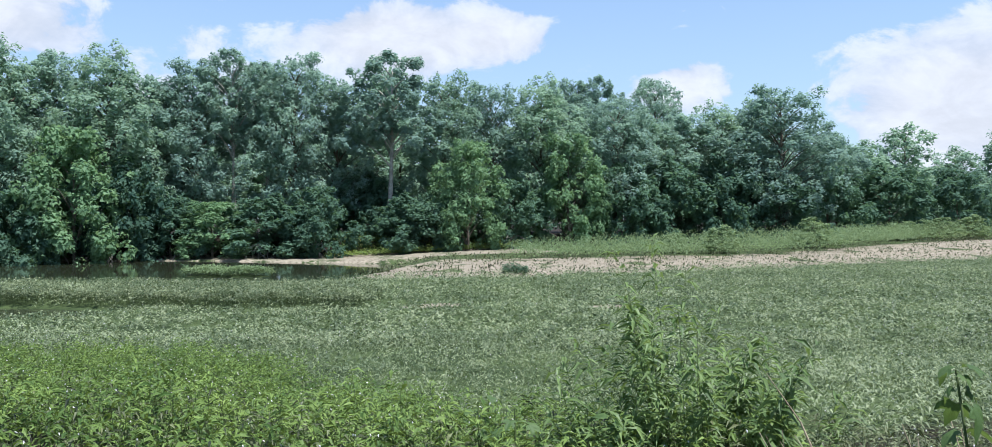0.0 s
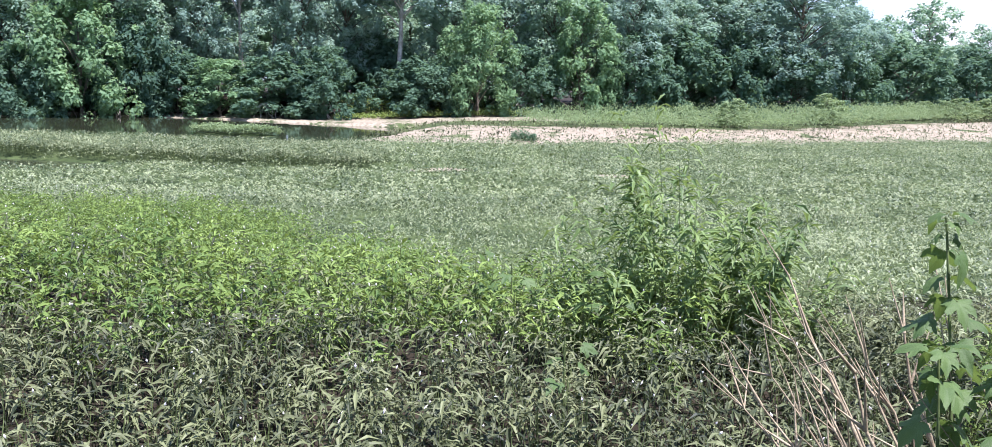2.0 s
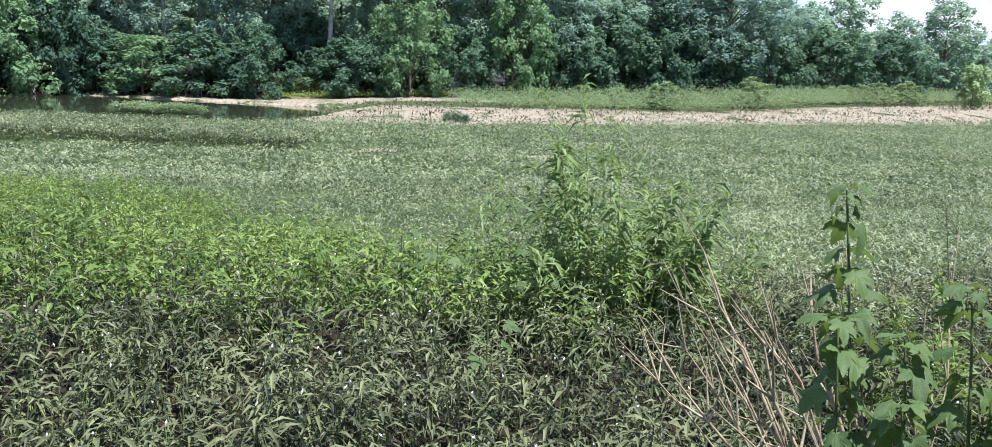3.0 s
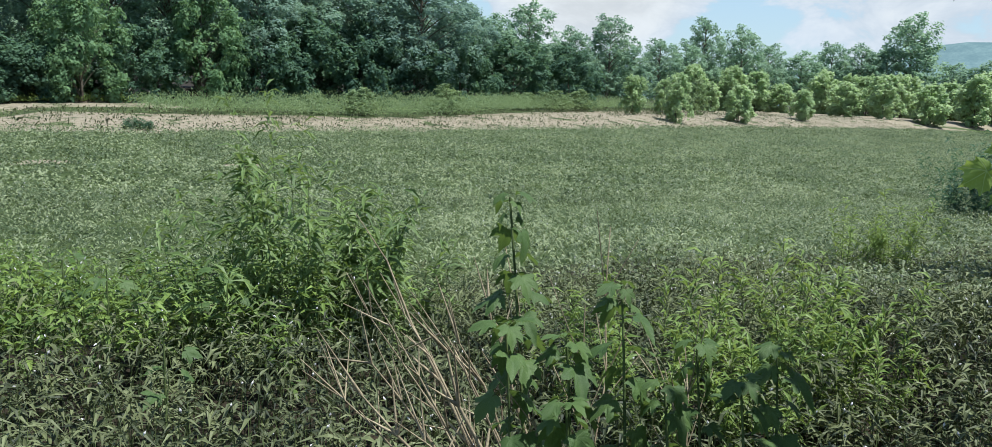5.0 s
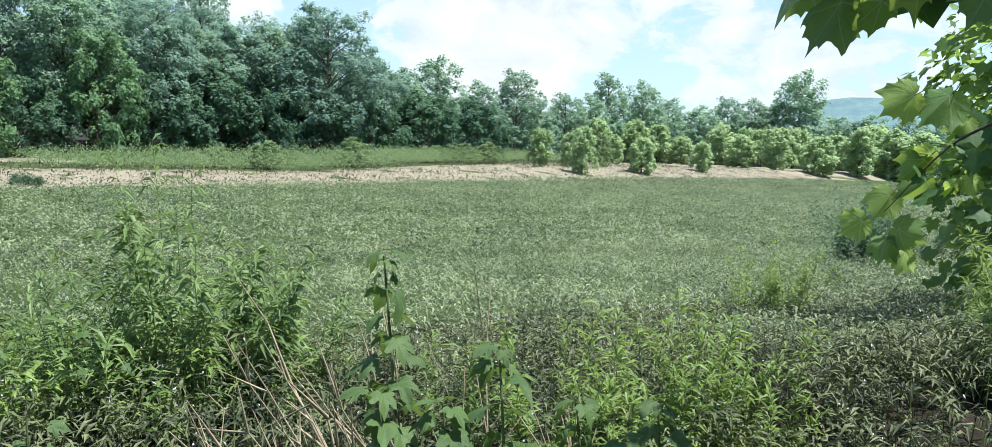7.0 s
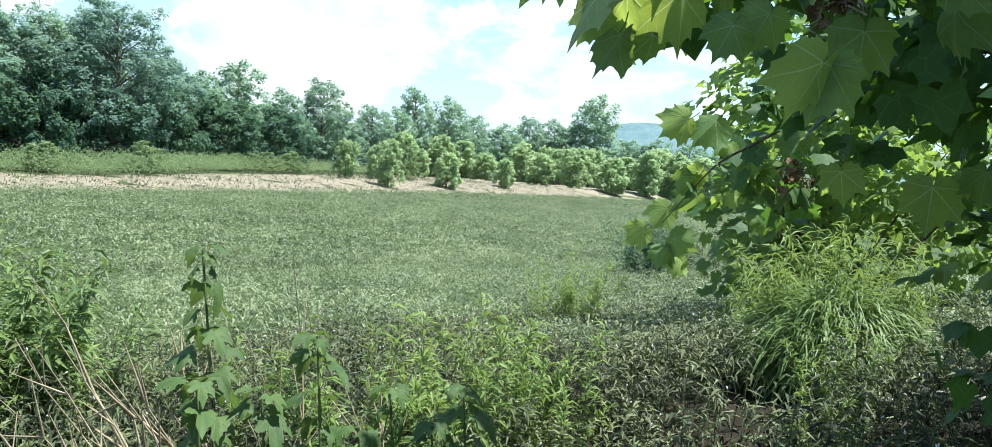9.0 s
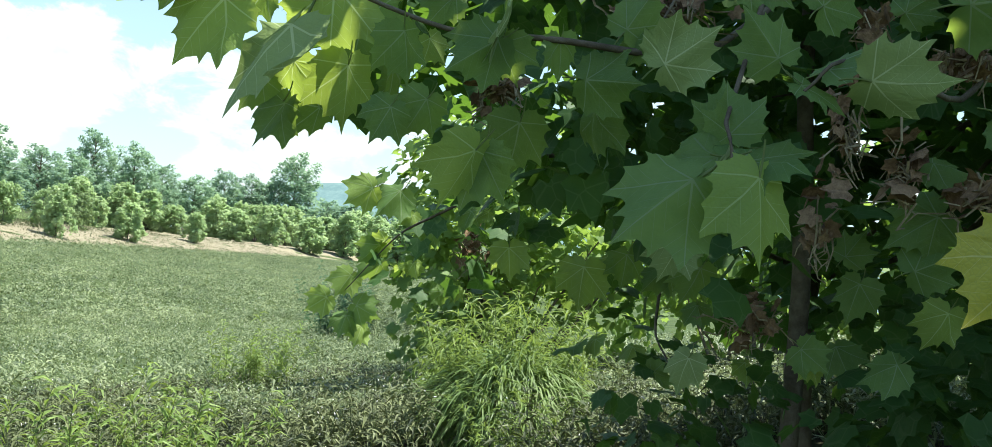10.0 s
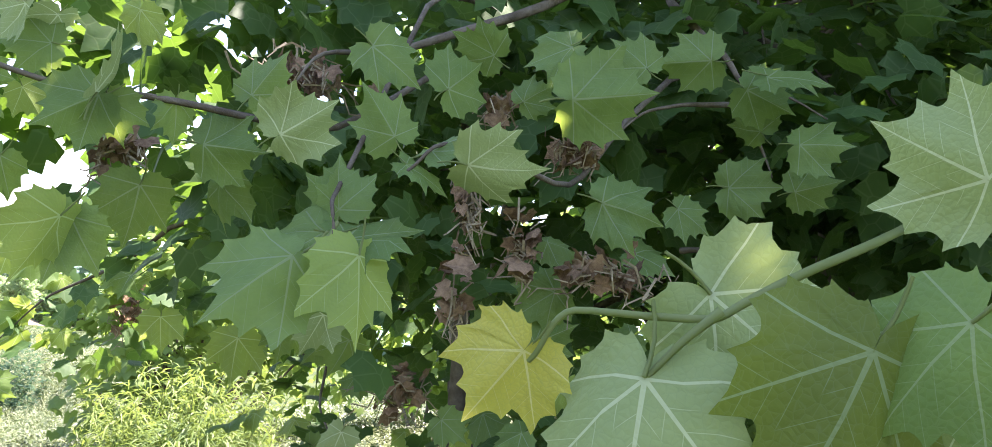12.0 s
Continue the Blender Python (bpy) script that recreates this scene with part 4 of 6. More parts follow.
def canopy(rng, centre, radii, n, size, shell=0.0, hang=0.55):
    """Lobed leaves filling an ellipsoid: (verts, tris)."""
    d = unit(rng.normal(0, 1, (n, 3)))
    r = rng.uniform(shell ** 3, 1, n) ** (1 / 3)
    p = np.array(centre) + d * r[:, None] * np.array(radii)
    # leaves sit in sprays
    p += 0.22 * np.sin(p[:, [1, 2, 0]] * 5.0 + p[:, [2, 0, 1]] * 3.0)
    way = unit(d * np.array([1, 1, 0.3]) + rng.normal(0, 0.6, (n, 3)) + np.array([0, 0, -hang]))
    face = unit(np.array([0, 0, 1.0]) + 0.5 * d + rng.normal(0, 0.45, (n, 3)))
    return crowd(rng, p, way, face, size * rng.uniform(0.6, 1.3, n))


# ---- sycamore over the bank ----
ROOT = Vector((5.6, -1.1, 3.0))
sycamore = thing("sycamore_tree", ROOT, "broad-leaved sycamore hanging low over the bank, flood debris in it", "tree")


def bough(points, r0, r1, name="branch", parent=None, mat=BARK, sides=6):
    """A bent branch through world points, under the sycamore."""
    p = np.array(points, float)
    t, q = np.linspace(0, 1, len(p)), np.linspace(0, 1, 4 * len(p))
    c = np.column_stack([np.interp(q, t, p[:, i]) for i in range(3)])
    c[1:-1] = (c[:-2] + c[1:-1] * 2 + c[2:]) / 4
    c += 0.010 * min(1.0, float(np.linalg.norm(p[-1] - p[0]))) ** 2 * np.sin(q[:, None] * np.array([13, 11, 17]))
    v, f = tube(c - np.array(ROOT), np.linspace(r0, r1, len(q)) if name == "trunk" else 0.0025 + (r0 - 0.0025) * 0.6 * (1 - np.linspace(0, 1, len(q))) ** 1.3, sides)
    return part(name, mesh_from(name, v, f, mat, smooth=True), parent or sycamore)


ground_under = float(ground_z(5.6, -1.1))
trunk = bough([(5.6, -1.1, ground_under - 0.3), (5.62, -1.05, 4.5), (5.5, -0.95, 6.2), (5.3, -0.8, 9.0), (5.0, -0.4, 12.0)], 0.20, 0.07, "trunk", sides=10)
stem = bough([(5.75, 1.0, float(ground_z(5.75, 1.0)) - 0.3), (5.5, 1.1, 4.0), (5.3, 0.9, 5.4), (4.8, 0.6, 7.5)], 0.09, 0.04, "trunk", sides=8)
bough([(3.66, 0.85, 2.10), (3.63, 0.87, 4.03), (3.56, 0.91, 4.37), (3.50, 0.92, 4.77), (3.42, 0.92, 5.23), (3.72, 0.62, 6.83)], 0.038, 0.022, "trunk", sides=8)
BOUGH = {
    "tw_left": bough([(5.4, 0.9, 5.6), (4.2, 0.9, 5.4), (2.699, 0.822, 4.936), (2.150, 0.985, 4.532), (1.873, 1.079, 4.464), (1.760, 1.236, 4.476), (1.677, 1.353, 4.476), (1.493, 1.431, 4.465), (1.326, 1.435, 4.456), (1.225, 1.453, 4.469)], 0.02, 0.004),
    "low": bough([(5.4, 1.0, 4.9), (4.3, 1.5, 4.75), (3.6, 2.1, 4.5), (3.83, 2.42, 4.33), (4.10, 2.96, 4.16), (4.28, 3.23, 3.98), (4.24, 3.44, 3.76)], 0.028, 0.005),
    "tw_big": bough([(5.4, 0.9, 5.8), (3.9, 0.8, 5.6), (2.438, 0.866, 5.015), (1.964, 0.829, 4.571), (1.718, 0.802, 4.326), (1.671, 0.787, 4.261), (1.656, 0.790, 4.220)], 0.016, 0.004),
    "tw_mid": bough([(5.3, 0.9, 5.9), (4.2, 0.5, 5.8), (3.121, 0.272, 5.519), (2.493, 0.625, 4.970), (2.305, 0.858, 4.814), (2.114, 0.904, 4.710), (2.004, 0.988, 4.644), (1.914, 1.021, 4.548)], 0.04, 0.008),
    "tw_right": bough([(5.55, -1.0, 5.2), (4.2, -0.3, 5.2), (2.804, 0.179, 4.991), (2.592, 0.354, 4.717), (2.246, 0.441, 4.466), (1.836, 0.548, 4.440), (1.731, 0.650, 4.401), (1.700, 0.698, 4.367)], 0.024, 0.005),
    "mid2": bough([(5.5, 1.1, 4.2), (4.6, 1.4, 4.3), (3.9, 1.5, 4.05), (3.6, 1.4, 3.8), (3.4, 1.2, 3.6)], 0.025, 0.006),
    "tw_top": bough([(5.55, -1.0, 5.8), (4.2, -0.4, 5.6), (2.996, 0.271, 5.321), (2.783, 0.112, 5.024), (2.740, 0.048, 4.973), (2.706, -0.008, 4.894), (2.700, -0.098, 4.858), (2.689, -0.199, 4.820)], 0.034, 0.008),
    "near": bough([(5.5, -1.0, 5.4), (3.6, -0.8, 5.2), (1.605, -0.325, 4.545), (1.188, 0.047, 4.256), (1.075, 0.157, 4.174), (1.074, 0.240, 4.132), (1.068, 0.254, 4.127), (1.087, 0.360, 4.109), (1.091, 0.394, 4.091), (1.093, 0.416, 4.079)], 0.0085, 0.0032, mat=VEIN),
}
bough([(2.706, -0.008, 4.894), (2.681, 0.019, 4.824), (2.705, -0.048, 4.705), (2.669, -0.067, 4.629)], 0.014, 0.005)
bough([(2.679, 0.016, 4.829), (2.651, 0.154, 4.815), (2.572, 0.276, 4.767), (2.548, 0.354, 4.691)], 0.014, 0.005)
bough([(2.748, 0.154, 4.420), (2.681, 0.049, 4.426), (2.611, -0.063, 4.416)], 0.014, 0.005)
bough([(1.068, 0.254, 4.124), (1.066, 0.280, 4.100), (1.069, 0.308, 4.067)], 0.006, 0.003, mat=VEIN)
bough([(1.705, 0.794, 4.262), (1.687, 0.800, 4.233), (1.657, 0.847, 4.188)], 0.005, 0.003, mat=VEIN)
bough([(1.687, 0.800, 4.233), (1.664, 0.777, 4.213), (1.648, 0.748, 4.197)], 0.005, 0.003, mat=VEIN)
leaf_no = 0


def leaf(where, base, tip, normal, size=0.92, me=None, steady=False):
    """One leaf that can be picked out, on a bough."""
    global leaf_no
    leaf_no += 1
    bend = 0.06 * math.sin(leaf_no * 2.1)
    size *= {"low": 0.70, "near": 1.0, "tw_big": 0.97, "mid2": 0.72}.get(where, 0.90)
    turn = 0.0 if steady or where in ("near", "low", "tw_big") else 0.55
    n = Vector(normal) + Vector((bend + turn * math.sin(leaf_no * 12.9), turn * math.sin(leaf_no * 7.3) - bend, 0.08 + turn * math.sin(leaf_no * 4.1)))
    ob = part("leaf", me or (SYC_LIGHT[leaf_no % 3] if leaf_no % 2 else SYC[leaf_no % 7]), BOUGH[where])
    ob.matrix_local = Matrix.Translation(-ROOT) @ frame_of(base, tip, n, size)
    return ob


leaf("tw_big", (1.639, 0.837, 4.190), (1.548, 0.928, 4.090), (-0.91, -0.20, 0.35), 1.0, SYC[0])
leaf("tw_big", (1.721, 0.819, 4.248), (1.722, 0.970, 4.256), (-0.77, -0.27, 0.57), 0.95, SYC[1])
leaf("tw_big", (1.655, 0.735, 4.205), (1.640, 0.705, 4.042), (-0.62, -0.79, 0.02), 0.86, SYC_LIGHT[0])
leaf("tw_big", (1.712, 0.777, 4.245), (1.783, 0.655, 4.291), (-0.55, -0.16, 0.82), 0.9, SYC[2])
leaf("tw_big", (1.740, 0.805, 4.288), (1.746, 0.826, 4.389), (-0.75, 0.29, 0.60), 0.95, SYC[6])
leaf("tw_right", (1.704, 0.588, 4.374), (1.708, 0.456, 4.353), (-0.98, -0.03, -0.21), 0.95, SYC_PALE[0])
leaf("tw_right", (1.729, 0.656, 4.400), (1.752, 0.584, 4.471), (-0.96, 0.20, 0.19), 1.0, SYC[3])
leaf("tw_right", (1.718, 0.694, 4.373), (1.739, 0.610, 4.342), (-0.90, 0.03, 0.44), 0.95, SYC[4])
leaf("tw_mid", (1.779, 0.946, 4.424), (1.770, 0.856, 4.480), (-0.90, -0.42, -0.10), 1.2, SYC_PALE[2])
leaf("tw_mid", (1.855, 0.759, 4.454), (1.819, 0.811, 4.533), (-1.00, -0.02, -0.03), 1.1, SYC[5])
leaf("tw_mid", (1.802, 0.817, 4.305), (1.797, 0.836, 4.401), (-0.97, -0.23, 0.01), 1.1, SYC[6])
leaf("tw_right", (2.098, 0.451, 4.626), (2.082, 0.258, 4.647), (-0.98, -0.18, -0.10), 0.95, SYC[0])
leaf("tw_right", (2.104, 0.371, 4.410), (2.099, 0.242, 4.388), (-0.99, 0.05, 0.12), 1.1, SYC[1])
leaf("tw_right", (2.152, 0.470, 4.768), (2.164, 0.576, 4.725), (-0.93, 0.35, -0.14), 1.1, SYC[2])
leaf("tw_mid", (2.076, 0.717, 4.624), (2.114, 0.664, 4.689), (-0.85, -0.38, -0.36), 1.5, SYC[3])
leaf("tw_mid", (1.974, 0.863, 4.674), (1.996, 0.763, 4.615), (-0.99, -0.12, -0.01), 1.1, SYC[4])
leaf("tw_mid", (1.902, 1.070, 4.528), (1.896, 1.031, 4.590), (-0.98, -0.04, 0.17), 1.5, SYC[5])
leaf("tw_left", (1.855, 1.127, 4.410), (1.869, 1.013, 4.408), (-0.86, -0.34, 0.37), 1.1, SYC[6])
leaf("tw_left", (1.920, 1.032, 4.515), (1.922, 1.066, 4.463), (-0.75, -0.63, -0.18), 1.2, SYC[0])
leaf("tw_left", (2.012, 1.165, 4.383), (2.023, 1.184, 4.269), (-1.00, -0.06, 0.06), 1.15, SYC[1])
leaf("tw_left", (1.655, 1.252, 4.225), (1.637, 1.301, 4.103), (-0.47, -0.76, 0.44), 1.05, SYC_LIGHT[0])
leaf("tw_left", (2.039, 1.355, 4.354), (2.053, 1.368, 4.217), (-0.98, -0.19, 0.05), 1.1, SYC[3])
leaf("tw_left", (1.814, 1.174, 4.480), (1.832, 1.170, 4.422), (-0.97, -0.23, 0.01), 1.4, SYC[4])
leaf("tw_left", (1.696, 1.256, 4.452), (1.788, 1.223, 4.588), (-0.46, -0.45, -0.77), 0.95, SYC_PALE[3])
leaf("tw_left", (1.627, 1.369, 4.581), (1.682, 1.429, 4.491), (-0.44, -0.85, 0.30), 0.7, SYC_PALE[0])
leaf("tw_left", (1.678, 1.347, 4.586), (1.712, 1.404, 4.529), (-0.35, -0.81, -0.47), 0.9, SYC_PALE[1])
leaf("tw_left", (1.775, 1.252, 4.641), (1.795, 1.268, 4.566), (-0.98, -0.17, -0.10), 1.1, SYC_LIGHT[1])
leaf("tw_left", (1.536, 1.364, 4.418), (1.567, 1.357, 4.325), (-0.73, -0.50, 0.47), 1.1, SYC[6])
leaf("tw_left", (1.714, 1.266, 4.452), (1.633, 1.334, 4.371), (-0.88, -0.38, 0.29), 0.95, SYC[0])
leaf("tw_left", (1.590, 1.331, 4.306), (1.579, 1.365, 4.230), (-0.87, -0.46, -0.17), 1.1, SYC[1])
leaf("tw_left", (1.515, 1.357, 4.275), (1.504, 1.385, 4.213), (-0.72, -0.69, -0.08), 1.2, SYC[2])
leaf("tw_left", (1.739, 1.263, 4.455), (1.770, 1.247, 4.373), (-0.65, -0.76, 0.00), 1.1, SYC[3])
leaf("tw_left", (1.690, 1.357, 4.537), (1.644, 1.428, 4.530), (-0.80, -0.58, 0.15), 1.2, SYC[4])
leaf("tw_left", (1.478, 1.751, 4.473), (1.419, 1.847, 4.326), (-0.67, -0.73, 0.15), 0.95, SYC_LIGHT[2])
leaf("tw_left", (1.544, 1.624, 4.428), (1.409, 1.725, 4.208), (-0.79, 0.21, 0.58), 0.85, SYC_PALE[2], steady=True)
leaf("tw_left", (1.585, 1.574, 4.530), (1.622, 1.595, 4.360), (-0.94, -0.32, 0.12), 1.0, SYC_LIGHT[2])
leaf("tw_left", (1.663, 1.577, 4.389), (1.687, 1.582, 4.257), (-0.40, -0.66, 0.63), 1.1, SYC_LIGHT[0])
leaf("tw_left", (1.634, 1.692, 4.390), (1.643, 1.710, 4.279), (-0.92, -0.37, 0.08), 1.0, SYC_LIGHT[1])
leaf("tw_left", (1.626, 1.704, 4.302), (1.591, 1.763, 4.194), (-0.89, -0.45, 0.05), 0.95, SYC[2])
leaf("tw_left", (1.635, 1.776, 4.353), (1.609, 1.820, 4.283), (-0.80, -0.59, 0.13), 1.1, SYC[3])
leaf("tw_left", (1.799, 1.554, 4.420), (1.824, 1.560, 4.287), (-0.19, -0.98, 0.08), 1.0, SYC[4])
leaf("tw_left", (1.724, 1.687, 4.313), (1.696, 1.733, 4.253), (-0.61, -0.79, 0.02), 1.3, SYC[5])
leaf("tw_left", (1.592, 1.755, 4.550), (1.583, 1.800, 4.454), (-0.68, -0.72, -0.13), 1.2, SYC[6])
leaf("tw_left", (1.432, 1.780, 4.507), (1.357, 1.873, 4.416), (-0.45, -0.84, -0.29), 1.1, SYC[0])
leaf("tw_left", (1.748, 1.442, 4.469), (1.773, 1.421, 4.433), (-0.74, -0.64, -0.20), 1.4, SYC_LIGHT[0])
leaf("tw_left", (1.696, 1.263, 4.231), (1.692, 1.295, 4.101), (-0.77, -0.55, 0.33), 1.0, SYC[2])
leaf("tw_left", (1.781, 1.644, 4.528), (1.854, 1.591, 4.418), (-0.83, 0.04, 0.55), 1.1, SYC[3])
leaf("tw_top", (2.410, 0.004, 4.821), (2.405, -0.197, 4.848), (-0.68, 0.62, 0.38), 0.8, SYC[4])
leaf("tw_top", (2.514, 0.130, 4.890), (2.530, 0.254, 4.881), (-0.70, 0.60, -0.39), 1.2, SYC[5])
leaf("tw_top", (2.524, 0.033, 4.820), (2.519, -0.096, 4.755), (-0.95, 0.30, -0.06), 1.0, SYC[6])
leaf("tw_top", (2.444, -0.088, 4.659), (2.403, -0.228, 4.665), (-0.92, 0.01, -0.38), 0.9, SYC[0])
leaf("tw_top", (2.644, -0.026, 4.748), (2.635, 0.059, 4.822), (-0.76, 0.42, -0.49), 1.1, SYC[1])
leaf("tw_top", (2.600, 0.054, 4.577), (2.569, -0.092, 4.586), (-0.94, 0.30, 0.18), 1.0, SYC[2])
leaf("tw_top", (2.350, 0.297, 4.799), (2.326, 0.378, 4.869), (-0.54, 0.06, -0.84), 1.1, SYC[3])
leaf("tw_top", (2.569, -0.108, 4.571), (2.533, -0.214, 4.601), (-0.98, 0.07, 0.18), 1.0, SYC[5])
leaf("tw_right", (2.384, 0.469, 4.242), (2.386, 0.555, 4.181), (-1.00, 0.06, 0.00), 1.3, SYC[4])
leaf("tw_right", (2.269, 0.489, 4.340), (2.272, 0.431, 4.330), (-0.95, -0.17, 0.26), 1.5, SYC[5])
leaf("tw_right", (2.392, 0.505, 4.116), (2.390, 0.418, 4.163), (-0.92, -0.28, 0.28), 1.2, SYC[6])
leaf("tw_right", (2.486, 0.277, 4.158), (2.492, 0.351, 4.112), (-0.91, 0.35, 0.25), 1.2, SYC[0])
leaf("tw_right", (2.192, 0.568, 4.644), (2.182, 0.514, 4.685), (-0.99, -0.03, -0.10), 1.3, SYC[1])
leaf("tw_right", (2.247, 0.656, 4.767), (2.221, 0.749, 4.802), (-0.97, 0.13, -0.21), 1.2, SYC[2])
leaf("tw_right", (2.533, 0.185, 4.495), (2.532, 0.106, 4.451), (-1.00, -0.08, 0.02), 1.2, SYC[3])
leaf("tw_right", (2.563, 0.285, 4.377), (2.559, 0.189, 4.350), (-0.98, -0.19, 0.05), 1.2, SYC[4])
leaf("mid2", (2.503, 1.069, 4.135), (2.487, 1.127, 3.984), (-0.89, -0.44, -0.13), 1.0, SYC_PALE[2])
leaf("mid2", (3.081, 1.545, 4.047), (3.073, 1.555, 3.882), (-0.85, -0.24, 0.46), 1.3, SYC_LIGHT[1])
leaf("mid2", (3.131, 1.407, 4.108), (3.130, 1.414, 3.985), (-0.94, -0.33, -0.05), 1.4, SYC[2])
leaf("mid2", (2.716, 1.055, 4.078), (2.702, 1.101, 3.925), (-0.91, -0.32, 0.25), 1.0, SYC[3])
leaf("mid2", (3.329, 1.966, 4.092), (3.337, 1.950, 3.959), (-0.80, -0.35, 0.49), 1.4, SYC_LIGHT[2])
leaf("mid2", (2.586, 0.625, 4.079), (2.583, 0.657, 3.958), (-0.97, -0.19, -0.16), 1.1, SYC[5])
leaf("mid2", (2.580, 0.664, 4.143), (2.579, 0.612, 4.234), (-0.90, -0.08, 0.42), 1.1, SYC[6])
leaf("mid2", (2.489, 0.522, 3.896), (2.478, 0.627, 3.837), (-0.71, -0.13, 0.69), 1.1, SYC[0])
leaf("mid2", (2.495, 0.430, 4.032), (2.491, 0.475, 3.901), (-0.96, -0.28, 0.08), 1.0, SYC_LIGHT[1])
leaf("mid2", (2.669, 0.757, 3.893), (2.675, 0.672, 3.833), (-0.95, -0.24, 0.22), 1.2, SYC[2])
leaf("mid2", (2.998, 1.127, 3.796), (2.973, 1.169, 3.673), (-0.98, 0.12, 0.14), 1.2, SYC_PALE[3])
leaf("low", (4.040, 3.165, 4.350), (3.850, 3.275, 4.190), (-0.49, -0.87, 0.03))
leaf("low", (4.130, 3.045, 4.350), (3.950, 3.145, 4.130), (-0.80, -0.33, 0.50))
leaf("low", (4.180, 3.485, 3.720), (4.030, 3.575, 3.590), (-0.56, -0.83, 0.09))
leaf("low", (4.250, 3.385, 3.630), (4.130, 3.355, 3.470), (-0.66, -0.46, 0.60))
leaf("low", (4.340, 3.335, 3.570), (4.230, 3.285, 3.420), (-0.43, -0.73, 0.54))
leaf("low", (4.280, 3.345, 3.690), (4.350, 3.145, 3.600), (-0.93, -0.36, 0.09))
leaf("low", (4.260, 3.395, 3.860), (4.140, 3.445, 3.660), (-0.60, -0.78, 0.16))
leaf("low", (4.350, 3.265, 3.950), (4.200, 3.385, 3.800), (-0.53, -0.84, -0.10))
leaf("low", (4.280, 3.205, 4.080), (4.200, 3.315, 3.970), (-0.69, -0.70, -0.20))
leaf("low", (4.260, 3.225, 4.050), (4.130, 3.325, 3.880), (-0.57, -0.82, -0.02))
leaf("low", (4.370, 3.055, 3.970), (4.360, 2.985, 3.840), (-0.75, -0.53, 0.40))
leaf("low", (4.470, 2.905, 3.830), (4.380, 2.945, 3.710), (-0.52, -0.84, 0.12))
leaf("low", (4.510, 2.835, 3.860), (4.460, 2.805, 3.730), (-0.58, -0.72, 0.38))
leaf("low", (4.080, 2.565, 4.280), (3.970, 2.575, 4.120), (-0.82, -0.11, 0.56))
leaf("low", (4.120, 2.485, 4.280), (4.000, 2.515, 4.230), (-0.38, -0.61, 0.70))
leaf("low", (4.090, 2.345, 4.080), (4.010, 2.275, 3.950), (-0.67, -0.41, 0.61))
leaf("low", (4.180, 2.975, 4.230), (4.090, 2.945, 4.090), (-0.62, -0.55, 0.56))
leaf("low", (4.240, 2.895, 4.170), (4.120, 2.905, 4.030), (-0.71, -0.37, 0.60))
leaf("low", (4.330, 3.125, 3.940), (4.360, 3.085, 3.850), (-0.96, -0.26, -0.12))
leaf("mid2", (3.700, 1.755, 4.030), (3.560, 1.815, 3.910), (-0.57, -0.79, 0.22))
leaf("mid2", (3.730, 1.665, 4.110), (3.640, 1.615, 4.000), (-0.68, -0.31, 0.67))
leaf("mid2", (3.420, 1.335, 4.090), (3.280, 1.425, 3.960), (-0.70, -0.00, 0.72))
leaf("mid2", (3.420, 1.325, 4.070), (3.330, 1.285, 3.950), (-0.60, 0.76, 0.23))
leaf("mid2", (3.250, 1.175, 3.960), (3.160, 1.115, 3.860), (-0.78, 0.34, 0.53))
leaf("mid2", (3.570, 1.485, 3.760), (3.460, 1.485, 3.680), (-0.56, 0.03, 0.83))
leaf("mid2", (3.490, 1.695, 3.740), (3.330, 1.795, 3.670), (-0.37, -0.01, 0.93))
leaf("mid2", (3.520, 1.625, 3.770), (3.420, 1.605, 3.680), (-0.61, -0.14, 0.78))
leaf("mid2", (3.400, 1.345, 3.690), (3.320, 1.215, 3.660), (-0.79, 0.51, -0.33))
leaf("mid2", (3.480, 1.035, 3.770), (3.380, 0.975, 3.690), (-0.56, -0.10, 0.82))
leaf("mid2", (3.130, 0.705, 3.890), (3.020, 0.635, 3.770), (-0.78, 0.48, 0.40))
leaf("mid2", (3.220, 0.775, 3.840), (3.100, 0.815, 3.740), (-0.61, -0.65, 0.45))

leaf("near", (1.093, 0.410, 4.078), (1.114, 0.467, 4.001), (-0.86, -0.39, 0.35), 0.86, SYC_YOUNG)
leaf("near", (1.064, 0.311, 4.066), (1.001, 0.333, 3.925), (-0.70, 0.24, 0.67), 0.92, SYC_PALE[0])
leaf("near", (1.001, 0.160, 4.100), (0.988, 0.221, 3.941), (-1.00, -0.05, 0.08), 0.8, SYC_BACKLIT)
leaf("near", (1.128, 0.256, 4.143), (1.141, 0.163, 4.080), (-0.97, 0.22, 0.07), 1.15, SYC_PALE[3])
leaf("near", (0.964, 0.109, 4.124), (0.999, 0.174, 4.041), (-0.81, 0.30, 0.50), 0.95, SYC[3])
leaf("near", (1.043, 0.066, 4.241), (1.083, 0.147, 4.294), (-0.84, 0.30, -0.45), 0.95, SYC_PALE[2])
leaf("near", (1.005, 0.073, 4.107), (1.028, 0.111, 4.024), (-0.77, 0.61, -0.19), 1.0, SYC_PALE[3])

